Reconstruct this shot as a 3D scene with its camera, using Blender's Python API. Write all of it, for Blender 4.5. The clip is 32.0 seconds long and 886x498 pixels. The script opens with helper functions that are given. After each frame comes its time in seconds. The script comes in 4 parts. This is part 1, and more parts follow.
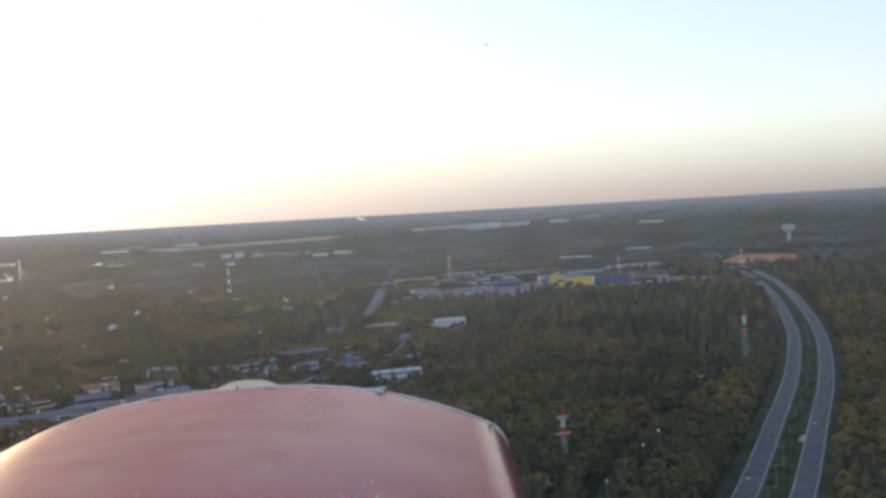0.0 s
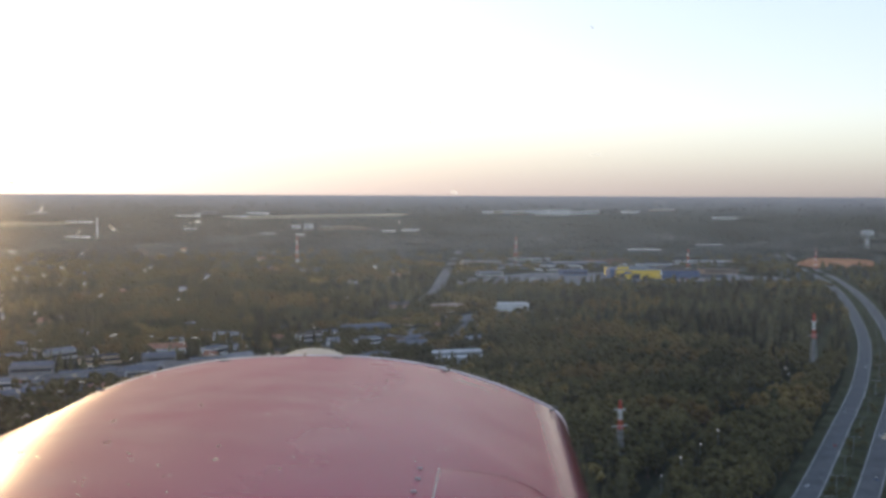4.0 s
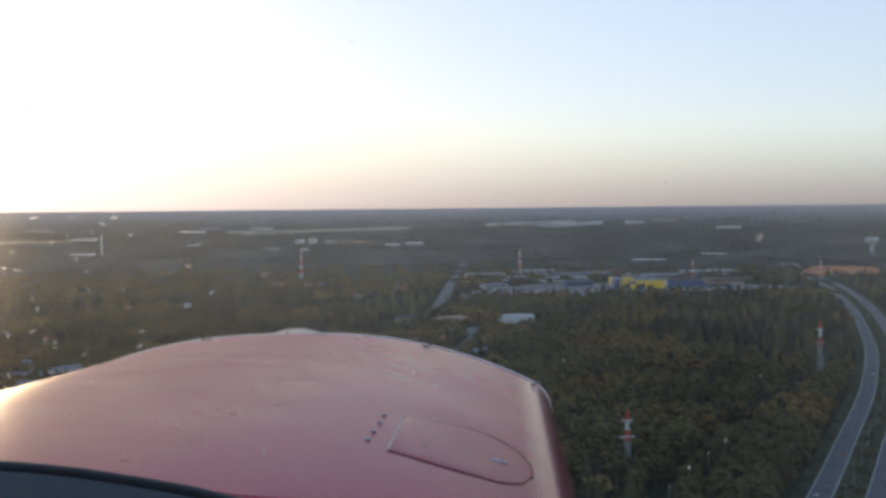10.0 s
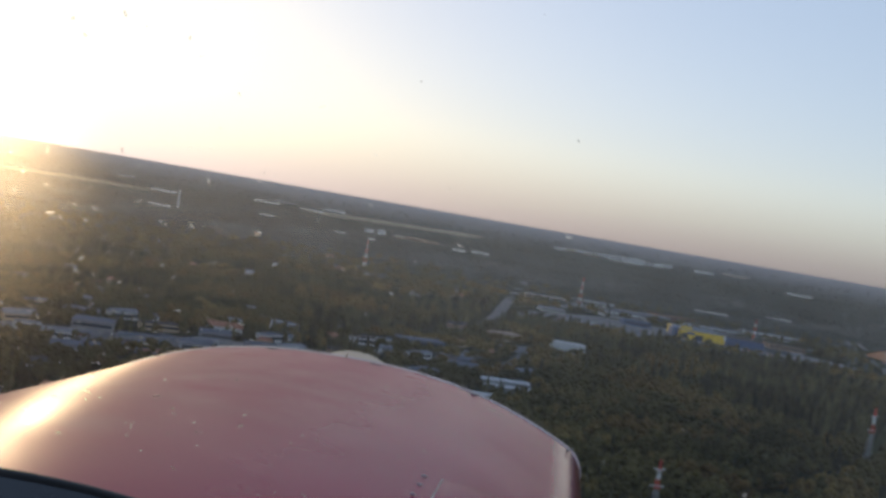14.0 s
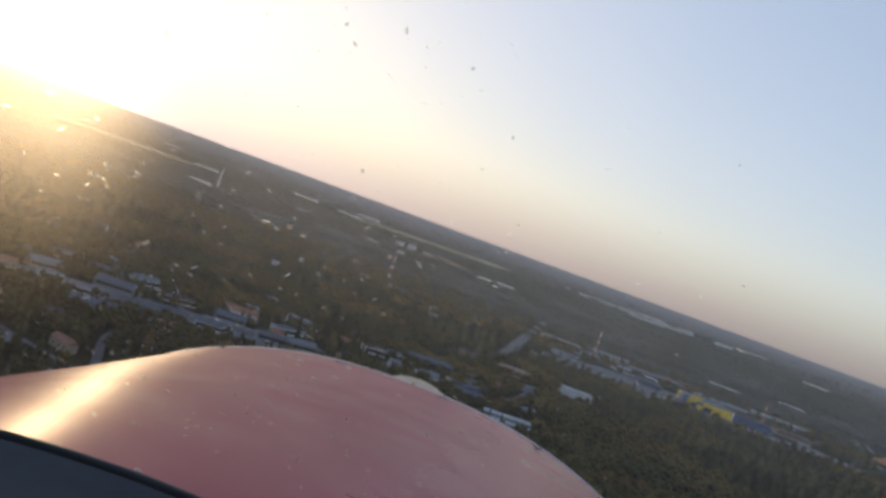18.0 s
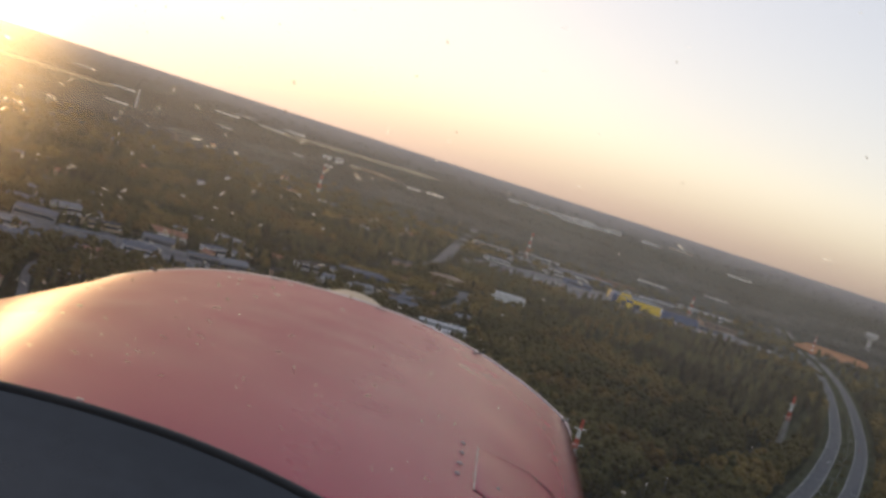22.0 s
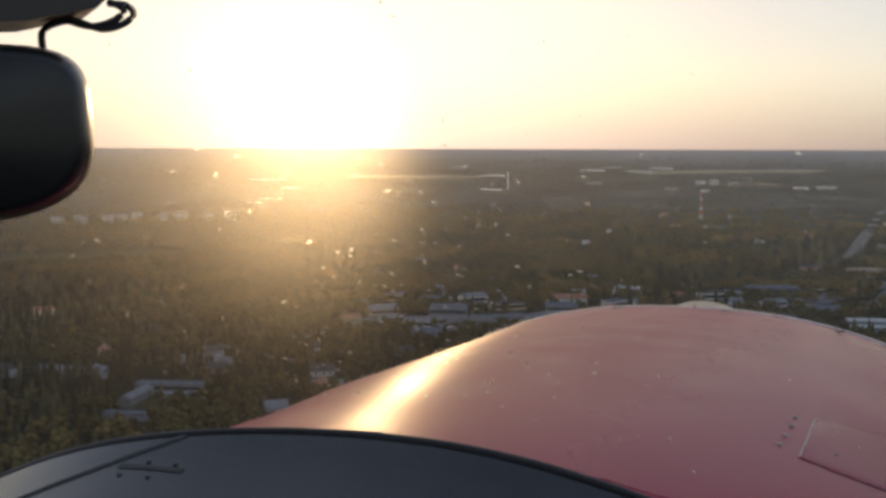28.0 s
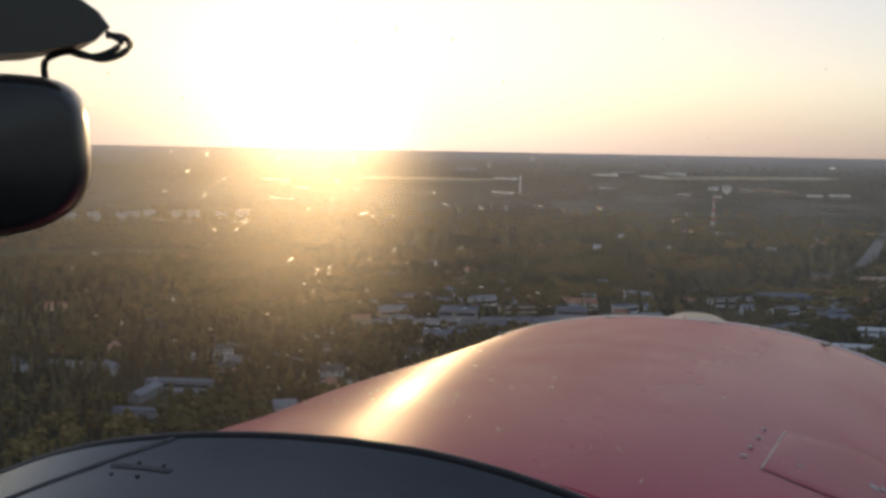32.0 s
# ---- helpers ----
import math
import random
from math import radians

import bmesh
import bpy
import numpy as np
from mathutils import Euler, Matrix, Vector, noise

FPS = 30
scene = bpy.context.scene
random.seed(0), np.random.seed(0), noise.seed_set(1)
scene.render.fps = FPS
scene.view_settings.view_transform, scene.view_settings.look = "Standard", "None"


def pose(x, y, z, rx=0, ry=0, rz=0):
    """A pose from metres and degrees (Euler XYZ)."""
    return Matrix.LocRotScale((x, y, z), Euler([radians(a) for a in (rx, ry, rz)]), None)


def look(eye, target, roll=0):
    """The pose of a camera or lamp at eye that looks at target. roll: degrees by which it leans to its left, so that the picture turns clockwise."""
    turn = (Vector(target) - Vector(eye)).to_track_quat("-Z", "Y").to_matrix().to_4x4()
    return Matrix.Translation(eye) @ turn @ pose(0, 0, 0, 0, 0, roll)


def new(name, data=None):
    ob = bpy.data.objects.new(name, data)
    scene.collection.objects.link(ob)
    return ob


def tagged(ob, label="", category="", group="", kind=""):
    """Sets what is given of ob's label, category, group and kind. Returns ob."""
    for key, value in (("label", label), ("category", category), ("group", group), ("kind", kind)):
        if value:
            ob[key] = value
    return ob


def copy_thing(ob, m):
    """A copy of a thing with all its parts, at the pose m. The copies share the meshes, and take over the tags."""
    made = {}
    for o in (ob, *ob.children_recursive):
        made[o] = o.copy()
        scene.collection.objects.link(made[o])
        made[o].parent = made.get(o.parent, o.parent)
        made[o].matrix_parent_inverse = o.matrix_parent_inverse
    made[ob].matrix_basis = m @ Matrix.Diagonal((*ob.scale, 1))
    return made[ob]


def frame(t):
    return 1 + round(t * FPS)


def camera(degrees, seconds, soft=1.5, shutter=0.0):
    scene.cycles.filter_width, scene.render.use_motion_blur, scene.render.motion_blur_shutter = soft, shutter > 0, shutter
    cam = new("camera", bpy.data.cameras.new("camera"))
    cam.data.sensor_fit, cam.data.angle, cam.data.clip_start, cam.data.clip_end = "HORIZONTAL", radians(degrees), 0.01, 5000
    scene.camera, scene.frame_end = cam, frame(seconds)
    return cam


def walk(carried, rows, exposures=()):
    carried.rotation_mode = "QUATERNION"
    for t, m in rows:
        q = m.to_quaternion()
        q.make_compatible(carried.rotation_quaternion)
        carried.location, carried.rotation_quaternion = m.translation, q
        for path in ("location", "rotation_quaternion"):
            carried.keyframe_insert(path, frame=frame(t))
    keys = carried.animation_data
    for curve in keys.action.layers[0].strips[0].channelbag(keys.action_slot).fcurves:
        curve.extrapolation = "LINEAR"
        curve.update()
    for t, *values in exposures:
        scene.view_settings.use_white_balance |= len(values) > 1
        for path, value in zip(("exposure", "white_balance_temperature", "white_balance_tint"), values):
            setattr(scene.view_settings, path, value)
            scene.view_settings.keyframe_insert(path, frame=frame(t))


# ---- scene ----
cam = camera(48.55, 32.0, soft=3.4, shutter=0.0)
EYE = 150.0
# seconds, place and turn of the camera in the cockpit
ROWS = [
    (0, 0.3161, 0.0702, 150.0163, 87.83, 3.20, -1.04),
    (1, 0.3170, 0.1101, 150.0136, 85.75, 1.60, 1.29),
    (2, 0.3092, 0.0909, 150.0147, 86.72, 0.73, 2.54),
    (3, 0.3005, 0.0605, 150.0185, 87.00, -0.29, 2.83),
    (6, 0.3357, 0.0810, 150.0005, 86.54, 0.44, 3.76),
    (7, 0.3423, 0.0994, 149.9983, 86.56, 1.46, 3.63),
    (8, 0.3599, 0.1232, 149.9693, 86.70, 2.56, 3.19),
    (9, 0.3551, 0.0918, 149.9489, 87.52, 1.88, 3.26),
    (10, 0.3447, 0.0615, 149.9571, 87.63, 0.55, 3.24),
    (11, 0.3582, 0.0650, 149.9445, 89.03, 0.32, 2.81),
    (12, 0.3499, 0.0572, 149.9645, 88.37, -0.93, 2.74),
    (13, 0.3603, 0.0140, 150.0208, 87.95, -5.48, 5.52),
    (16, 0.2513, -0.0381, 150.0333, 88.25, -16.73, 7.50),
    (17, 0.2313, -0.0258, 150.0352, 88.36, -19.69, 7.76),
    (18, 0.2332, 0.0058, 150.0211, 88.64, -20.19, 9.53),
    (19, 0.2692, -0.0161, 150.0470, 88.23, -19.72, 11.00),
    (20, 0.2748, -0.0455, 150.0773, 87.13, -19.14, 10.40),
    (21, 0.2255, -0.0136, 150.0565, 85.77, -18.39, 6.84),
    (22, 0.2286, 0.0096, 150.0191, 84.88, -17.71, 5.08),
    (23, 0.2237, -0.0054, 150.0356, 82.19, -17.79, 5.95),
    (24, 0.2299, -0.0154, 150.0508, 80.71, -16.91, 7.46),
    (26.5, 0.3290, -0.0130, 150.0334, 82.35, -7.52, 13.68),
    (27, 0.3392, -0.0278, 150.0343, 82.53, -3.60, 17.23),
    (27.5, 0.3731, -0.0317, 150.0338, 83.49, -1.43, 22.22),
    (28, 0.3412, -0.0141, 150.0168, 84.18, -0.19, 26.22),
    (29, 0.3703, -0.0180, 150.0170, 85.52, -0.17, 27.72),
    (30, 0.3879, -0.0299, 150.0222, 85.34, -0.23, 27.90),
    (31, 0.3937, -0.0353, 150.0284, 84.89, -0.75, 26.98),
    (32, 0.3788, -0.0373, 150.0314, 84.30, -1.05, 26.95),
]
walk(cam, [(r[0], pose(*r[1:])) for r in ROWS],
     exposures=[(0, 0.86, 6000, 15), (1, 0.78, 6000, 16), (2, 0.86, 6000, 16), (3, 0.88, 6000, 16), (6, 0.73, 5950, 16), (8, 0.7, 5850, 15), (10.5, 0.48, 5750, 14), (12, 0.28, 5700, 13), (13, 0.27, 5750, 14), (16, 0.28, 5850, 15), (18, 0.22, 5900, 16), (19, 0.25, 6000, 17),
                (20, 0.38, 6550, 20), (22, 0.66, 7300, 22), (25, 0.82, 7700, 22), (27, 0.34, 7000, 19), (28.5, 0.26, 6600, 17), (32, 0.31, 6500, 17)])

# ---- sky and sun ----
SUN_AZ, SUN_EL = radians(-30.0), radians(4.5)
world = bpy.data.worlds.new("evening_sky")
scene.world = world
world.use_nodes = True
wn = world.node_tree
sky = wn.nodes.new("ShaderNodeTexSky")
sky.sky_type = "NISHITA"
sky.sun_disc = False
sky.sun_elevation, sky.sun_rotation = SUN_EL, SUN_AZ
sky.altitude, sky.air_density, sky.dust_density, sky.ozone_density = 200, 1.0, 1.0, 1.0
bg = wn.nodes["Background"]
bg.inputs["Strength"].default_value = 0.335
# thin high haze pales the sky and spreads its glow
pale_sky = wn.nodes.new("ShaderNodeHueSaturation")
pale_sky.inputs["Saturation"].default_value = 0.9
spread_sky = wn.nodes.new("ShaderNodeGamma")
spread_sky.inputs["Gamma"].default_value = 0.43
wn.links.new(sky.outputs["Color"], pale_sky.inputs["Color"])
wn.links.new(pale_sky.outputs["Color"], spread_sky.inputs["Color"])
# rosy haze layer low over the horizon, all round
sky_at, sky_up, haze_fac, haze_mix = [wn.nodes.new(k) for k in ("ShaderNodeTexCoord", "ShaderNodeSeparateXYZ", "ShaderNodeMapRange", "ShaderNodeMix")]
haze_mix.data_type, haze_mix.blend_type = "RGBA", "MULTIPLY"
haze_fac.interpolation_type = "SMOOTHSTEP"
for key, val in (("From Min", -0.01), ("From Max", 0.085), ("To Min", 1.0), ("To Max", 0.0)):
    haze_fac.inputs[key].default_value = val
haze_mix.inputs["B"].default_value = (0.49, 0.515, 0.68, 1)
wn.links.new(sky_at.outputs["Generated"], sky_up.inputs["Vector"])
wn.links.new(sky_up.outputs["Z"], haze_fac.inputs["Value"])
wn.links.new(haze_fac.outputs["Result"], haze_mix.inputs["Factor"])
wn.links.new(spread_sky.outputs["Color"], haze_mix.inputs["A"])
rich_sky = wn.nodes.new("ShaderNodeHueSaturation")
rich_sky.inputs["Saturation"].default_value = 1.3
cool_sky = wn.nodes.new("ShaderNodeMix")
cool_sky.data_type, cool_sky.blend_type = "RGBA", "MULTIPLY"
cool_sky.inputs["Factor"].default_value = 1.0
cool_sky.inputs["B"].default_value = (0.93, 1.0, 1.13, 1)
wn.links.new(rich_sky.outputs["Color"], cool_sky.inputs["A"])
wn.links.new(haze_mix.outputs["Result"], rich_sky.inputs["Color"])
wn.links.new(cool_sky.outputs["Result"], bg.inputs["Color"])

sun = new("sun", bpy.data.lights.new("sun", "SUN"))
sun.data.energy, sun.data.angle, sun.data.color = 0.34, radians(1.2), (1.0, 0.68, 0.32)
sun_dir = Vector((math.sin(SUN_AZ) * math.cos(SUN_EL), math.cos(SUN_AZ) * math.cos(SUN_EL), math.sin(SUN_EL)))
sun.matrix_world = look(sun_dir * 50 + Vector((0, 0, EYE + 40)), Vector((0, 0, EYE + 40)))


# ---- materials ----
def material(name, color, rough=0.6, metal=0.0, vary=0.25, scale=4.0, bump=0.0, bump_scale=30.0, coat=0.0, second=None, island=0.0, fine=0.5):
    """A surface with a broad and a fine variation of its colour, and a fine relief."""
    m = bpy.data.materials.new(name)
    m.use_nodes = True
    t = m.node_tree
    b = t.nodes["Principled BSDF"]
    b.inputs["Roughness"].default_value, b.inputs["Metallic"].default_value = rough, metal
    b.inputs["Coat Weight"].default_value = coat
    if rough >= 0.84:
        b.inputs["Specular IOR Level"].default_value = 0.0
    geo = t.nodes.new("ShaderNodeNewGeometry")
    c = tuple(color) + (1,)
    dark = tuple(v * (1 - vary) for v in color) + (1,)
    light = tuple(second) + (1,) if second else tuple(min(1, v * (1 + vary)) for v in color) + (1,)
    n1 = t.nodes.new("ShaderNodeTexNoise")
    n1.inputs["Scale"].default_value, n1.inputs["Detail"].default_value = scale, 5
    n2 = t.nodes.new("ShaderNodeTexNoise")
    n2.inputs["Scale"].default_value, n2.inputs["Detail"].default_value = scale * 9, 3
    t.links.new(geo.outputs["Position"], n1.inputs["Vector"])
    t.links.new(geo.outputs["Position"], n2.inputs["Vector"])
    ramp = t.nodes.new("ShaderNodeValToRGB")
    ramp.color_ramp.elements[0].position, ramp.color_ramp.elements[1].position = 0.32, 0.68
    ramp.color_ramp.elements[0].color, ramp.color_ramp.elements[1].color = dark, light
    t.links.new(n1.outputs["Fac"], ramp.inputs["Fac"])
    mix = t.nodes.new("ShaderNodeMix")
    mix.data_type, mix.blend_type = "RGBA", "MULTIPLY"
    mix.inputs["Factor"].default_value = fine
    t.links.new(ramp.outputs["Color"], mix.inputs["A"])
    t.links.new(n2.outputs["Fac"], mix.inputs["B"])
    bright = t.nodes.new("ShaderNodeHueSaturation")
    bright.inputs["Value"].default_value = 1.213 if fine > 0.1 else 1.0
    t.links.new(mix.outputs["Result"], bright.inputs["Color"])
    if island:
        a = t.nodes.new("ShaderNodeMapRange")
        a.inputs["To Min"].default_value, a.inputs["To Max"].default_value = 1.213 * (1 - island), 1.33 * (1 + island)
        t.links.new(geo.outputs["Random Per Island"], a.inputs["Value"])
        t.links.new(a.outputs["Result"], bright.inputs["Value"])
    t.links.new(bright.outputs["Color"], b.inputs["Base Color"])
    if bump:
        n3 = t.nodes.new("ShaderNodeTexNoise")
        n3.inputs["Scale"].default_value, n3.inputs["Detail"].default_value = bump_scale, 4
        t.links.new(geo.outputs["Position"], n3.inputs["Vector"])
        bp = t.nodes.new("ShaderNodeBump")
        bp.inputs["Strength"].default_value = bump
        bp.inputs["Distance"].default_value = 0.3 / bump_scale
        t.links.new(n3.outputs["Fac"], bp.inputs["Height"])
        t.links.new(bp.outputs["Normal"], b.inputs["Normal"])
    return m


RED = material("red_paint", (0.33, 0.004, 0.046), 0.20, 0.0, 0.10, 3.0, fine=0.03)
rt = RED.node_tree
smudge, smudge_range = rt.nodes.new("ShaderNodeTexNoise"), rt.nodes.new("ShaderNodeMapRange")
smudge.inputs["Scale"].default_value, smudge.inputs["Detail"].default_value = 14.0, 6
for key, val in (("From Min", 0.3), ("From Max", 0.75), ("To Min", 0.17), ("To Max", 0.25)):
    smudge_range.inputs[key].default_value = val
red_geo = rt.nodes.new("ShaderNodeNewGeometry")
rt.links.new(red_geo.outputs["Position"], smudge.inputs["Vector"])
rt.links.new(smudge.outputs["Fac"], smudge_range.inputs["Value"])
RED.node_tree.nodes["Principled BSDF"].inputs["IOR"].default_value = 1.145
RED.node_tree.nodes["Principled BSDF"].inputs["Specular Tint"].default_value = (0.90, 0.82, 1.0, 1)
# coat added along the starboard shoulder only, for its strip of reflected sky
red_at, red_x, shoulder_coat = [rt.nodes.new(k) for k in ("ShaderNodeTexCoord", "ShaderNodeSeparateXYZ", "ShaderNodeMapRange")]
shoulder_coat.interpolation_type = "SMOOTHSTEP"
for key, val in (("From Min", 0.355), ("From Max", 0.392), ("To Min", 0.0), ("To Max", 1.0)):
    shoulder_coat.inputs[key].default_value = val
rt.links.new(red_at.outputs["Object"], red_x.inputs["Vector"])
rt.links.new(red_x.outputs["X"], shoulder_coat.inputs["Value"])
rt.links.new(shoulder_coat.outputs["Result"], rt.nodes["Principled BSDF"].inputs["Coat Weight"])
rt.nodes["Principled BSDF"].inputs["Coat Roughness"].default_value = 0.12
# the port shoulder is rougher, to spread the sun streak into a sheen
dull, dull_sum = rt.nodes.new("ShaderNodeMapRange"), rt.nodes.new("ShaderNodeMath")
dull.interpolation_type = "SMOOTHSTEP"
for key, val in (("From Min", 0.02), ("From Max", 0.27), ("To Min", 0.14), ("To Max", 0.0)):
    dull.inputs[key].default_value = val
rt.links.new(red_x.outputs["X"], dull.inputs["Value"])
rt.links.new(smudge_range.outputs["Result"], dull_sum.inputs[0])
rt.links.new(dull.outputs["Result"], dull_sum.inputs[1])
rt.links.new(dull_sum.outputs["Value"], rt.nodes["Principled BSDF"].inputs["Roughness"])
# rim metal, its colour raised to stand in for the edge highlight
RIM = material("bright_rim", (0.62, 0.50, 0.48), 0.35, 0.5, 0.2, 20, 0.1, 200)
CREAM = material("cream_paint", (0.60, 0.42, 0.26), 0.5, 0.0, 0.1, 8)
STEEL = material("rivet_steel", (0.40, 0.33, 0.33), 0.45, 0.7, 0.2, 60)
SLATE = material("glareshield_vinyl", (0.020, 0.025, 0.032), 0.24, 0.0, 0.15, 6, 0.08, 400)
SLATE.node_tree.nodes["Principled BSDF"].inputs["IOR"].default_value = 1.45
RUBBER = material("black_rubber", (0.018, 0.017, 0.018), 0.55, 0.0, 0.2, 30)
BLACKPLASTIC = material("black_plastic", (0.016, 0.016, 0.017), 0.28, 0.0, 0.15, 30)
LINING = material("grey_lining", (0.10, 0.10, 0.10), 0.8, 0.0, 0.15, 10, 0.1, 200)
FLOOR_WOOD = material("woodland_floor", (0.026, 0.034, 0.019), 0.95, 0, 0.4, 0.02, 0, 0.2, second=(0.048, 0.050, 0.030))
# far foliage colour, paled and blued so that haze is painted in
FAR_WOOD = material("haze_paled_woodland", (0.074, 0.092, 0.098), 0.95, 0, 0.55, 0.0045, 0.25, 0.05, second=(0.138, 0.152, 0.148))
GRASS = material("dry_grass", (0.062, 0.066, 0.036), 0.95, 0, 0.45, 0.06, 0.4, 1.0)
FIELD = material("stubble_field", (0.33, 0.28, 0.20), 0.95, 0, 0.15, 0.01)
EARTH = material("orange_earth", (0.42, 0.20, 0.11), 0.95, 0, 0.3, 0.03, 0.5, 0.5)
ASPHALT = material("asphalt", (0.115, 0.12, 0.128), 0.7, 0, 0.2, 0.08, 0.1, 8)
ASPHALT.node_tree.nodes["Principled BSDF"].inputs["Specular IOR Level"].default_value = 0.05
PAVING = material("yard_asphalt", (0.19, 0.193, 0.20), 0.85, 0, 0.3, 0.04, 0.1, 8)
LINE = material("road_paint", (0.50, 0.50, 0.48), 0.85, 0, 0.3, 0.5)
SPRUCE = material("spruce_needles", (0.042, 0.040, 0.022), 0.9, 0, 0.5, 0.007, 0, 1, island=0.3)
PINE = material("pine_needles", (0.088, 0.079, 0.036), 0.9, 0, 0.4, 0.007, 0, 1, island=0.3)
BIRCH = material("birch_leaves", (0.088, 0.084, 0.034), 0.85, 0, 0.5, 0.009, 0, 1, second=(0.124, 0.100, 0.038), island=0.25)
AUTUMN = material("autumn_leaves", (0.155, 0.098, 0.036), 0.85, 0, 0.4, 0.012, 0, 1, second=(0.180, 0.136, 0.046), island=0.25)
BARK = material("bark", (0.12, 0.09, 0.065), 0.95, 0, 0.3, 3, 0.6, 12)
WHITE = material("white_render", (0.56, 0.56, 0.56), 0.85, 0, 0.08, 0.3)
CONCRETE = material("grey_concrete", (0.24, 0.25, 0.26), 0.85, 0, 0.12, 0.3)
PALE = material("pale_metal_roof", (0.22, 0.235, 0.26), 0.85, 0.0, 0.12, 0.2, 0.1, 3)
BLUEGREY = material("blue_grey_roof", (0.145, 0.162, 0.195), 0.85, 0.0, 0.15, 0.2)
DARKROOF = material("dark_felt_roof", (0.10, 0.095, 0.095), 0.9, 0, 0.25, 0.3)
TILE = material("red_tile_roof", (0.34, 0.16, 0.10), 0.8, 0, 0.2, 0.5)
BROWN = material("brown_cladding", (0.30, 0.20, 0.14), 0.8, 0, 0.15, 0.3)
SAND = material("sand_brick", (0.48, 0.38, 0.26), 0.85, 0, 0.15, 0.4)
YELLOW = material("yellow_cladding", (0.85, 0.55, 0.035), 0.55, 0, 0.06, 0.1)
BLUE = material("blue_cladding", (0.04, 0.09, 0.22), 0.55, 0, 0.1, 0.1)
GLASSDARK = material("dark_window", (0.05, 0.065, 0.085), 0.12, 0.2, 0.3, 0.3)
MASTRED = material("mast_red", (0.62, 0.07, 0.035), 0.55, 0, 0.1, 1)
MASTWHITE = material("mast_white", (0.80, 0.79, 0.76), 0.55, 0, 0.08, 1)
GALV = material("galvanised_steel", (0.42, 0.43, 0.44), 0.5, 0.7, 0.15, 3)
CARPAINT = [material("car_" + n, c, 0.3, 0.2, 0.04, 1, coat=0.4) for n, c in
            (("white", (0.78, 0.78, 0.78)), ("silver", (0.42, 0.44, 0.46)), ("black", (0.03, 0.03, 0.035)), ("red", (0.40, 0.04, 0.03)), ("blue", (0.05, 0.10, 0.24)))]
LAMP = bpy.data.materials.new("lit_lamp")
LAMP.use_nodes = True
LAMP.node_tree.nodes["Principled BSDF"].inputs["Emission Color"].default_value = (1.0, 0.93, 0.8, 1)
LAMP.node_tree.nodes["Principled BSDF"].inputs["Emission Strength"].default_value = 2.5


# ---- helpers for building ----
def part(name, bm, mat, parent=None, label="", smooth=False):
    me = bpy.data.meshes.new(name)
    if smooth:
        for fc in bm.faces:
            fc.smooth = True
    bm.normal_update()
    bm.to_mesh(me)
    bm.free()
    me.materials.append(mat)
    ob = new(name, me)
    if parent:
        ob.parent = parent
    return tagged(ob, label)


def share(ob, m, parent=None, name=None):
    """Another object on the same mesh."""
    o = new(name or ob.name.split(".")[0], ob.data)
    o.parent = parent or ob.parent
    o.matrix_basis = m
    return o


def thing(name, label, category, group="", m=None):
    e = new(name)
    e.empty_display_size = 0.2
    if m is not None:
        e.matrix_basis = m
    return tagged(e, label, category, group)


def box(bm, c, s, rz=0.0, bevel=0.0):
    r = bmesh.ops.create_cube(bm, size=1.0, matrix=Matrix.Translation(c) @ Matrix.Rotation(rz, 4, "Z") @ Matrix.Diagonal((*s, 1)))
    if bevel:
        bmesh.ops.bevel(bm, geom=list({e for v in r["verts"] for e in v.link_edges}), offset=bevel, segments=2, affect="EDGES", profile=0.6)
    return bm


def rod(bm, a, b, ra, rb=None, n=6):
    a, b = Vector(a), Vector(b)
    d = b - a
    q = d.to_track_quat("Z", "Y").to_matrix().to_4x4()
    bmesh.ops.create_cone(bm, cap_ends=True, segments=n, radius1=ra, radius2=ra if rb is None else rb, depth=d.length, matrix=Matrix.Translation((a + b) / 2) @ q)
    return bm


def loft(bm, rings, closed=False):
    vs = [[bm.verts.new(p) for p in r] for r in rings]
    for a, b in zip(vs, vs[1:]):
        n = len(a)
        for i in range(n if closed else n - 1):
            j = (i + 1) % n
            bm.faces.new((a[i], a[j], b[j], b[i]))
    return vs


def tube(bm, pts, r, n=8):
    """A smooth round tube through the points."""
    fine = []
    for i in range(len(pts) - 1):
        p0, p1, p2, p3 = pts[max(i - 1, 0)], pts[i], pts[i + 1], pts[min(i + 2, len(pts) - 1)]
        for k in range(5):
            u = k / 5
            fine.append(0.5 * (2 * p1 + (p2 - p0) * u + (2 * p0 - 5 * p1 + 4 * p2 - p3) * u * u + (3 * p1 - p0 - 3 * p2 + p3) * u ** 3))
    fine.append(pts[-1])
    rings = []
    for i, p in enumerate(fine):
        d = (fine[min(i + 1, len(fine) - 1)] - fine[max(i - 1, 0)]).normalized()
        s = d.cross(Vector((0.31, 0.52, 0.79))).normalized()
        w = d.cross(s)
        rings.append([p + (s * math.cos(a) + w * math.sin(a)) * r for a in [2 * math.pi * k / n for k in range(n)]])
    loft(bm, rings, True)


def rise(x, y):
    """The height of the ground: flat near by, rising to the wooded ridges of the distance."""
    d = math.hypot(x, y)
    return 0.0 if d < 2000 else EYE - d * 0.075 * (4800 - d) / 2800


def stand(x, y, rz=0.0, dz=0.0):
    return pose(x, y, rise(x, y) + dz, 0, 0, rz)


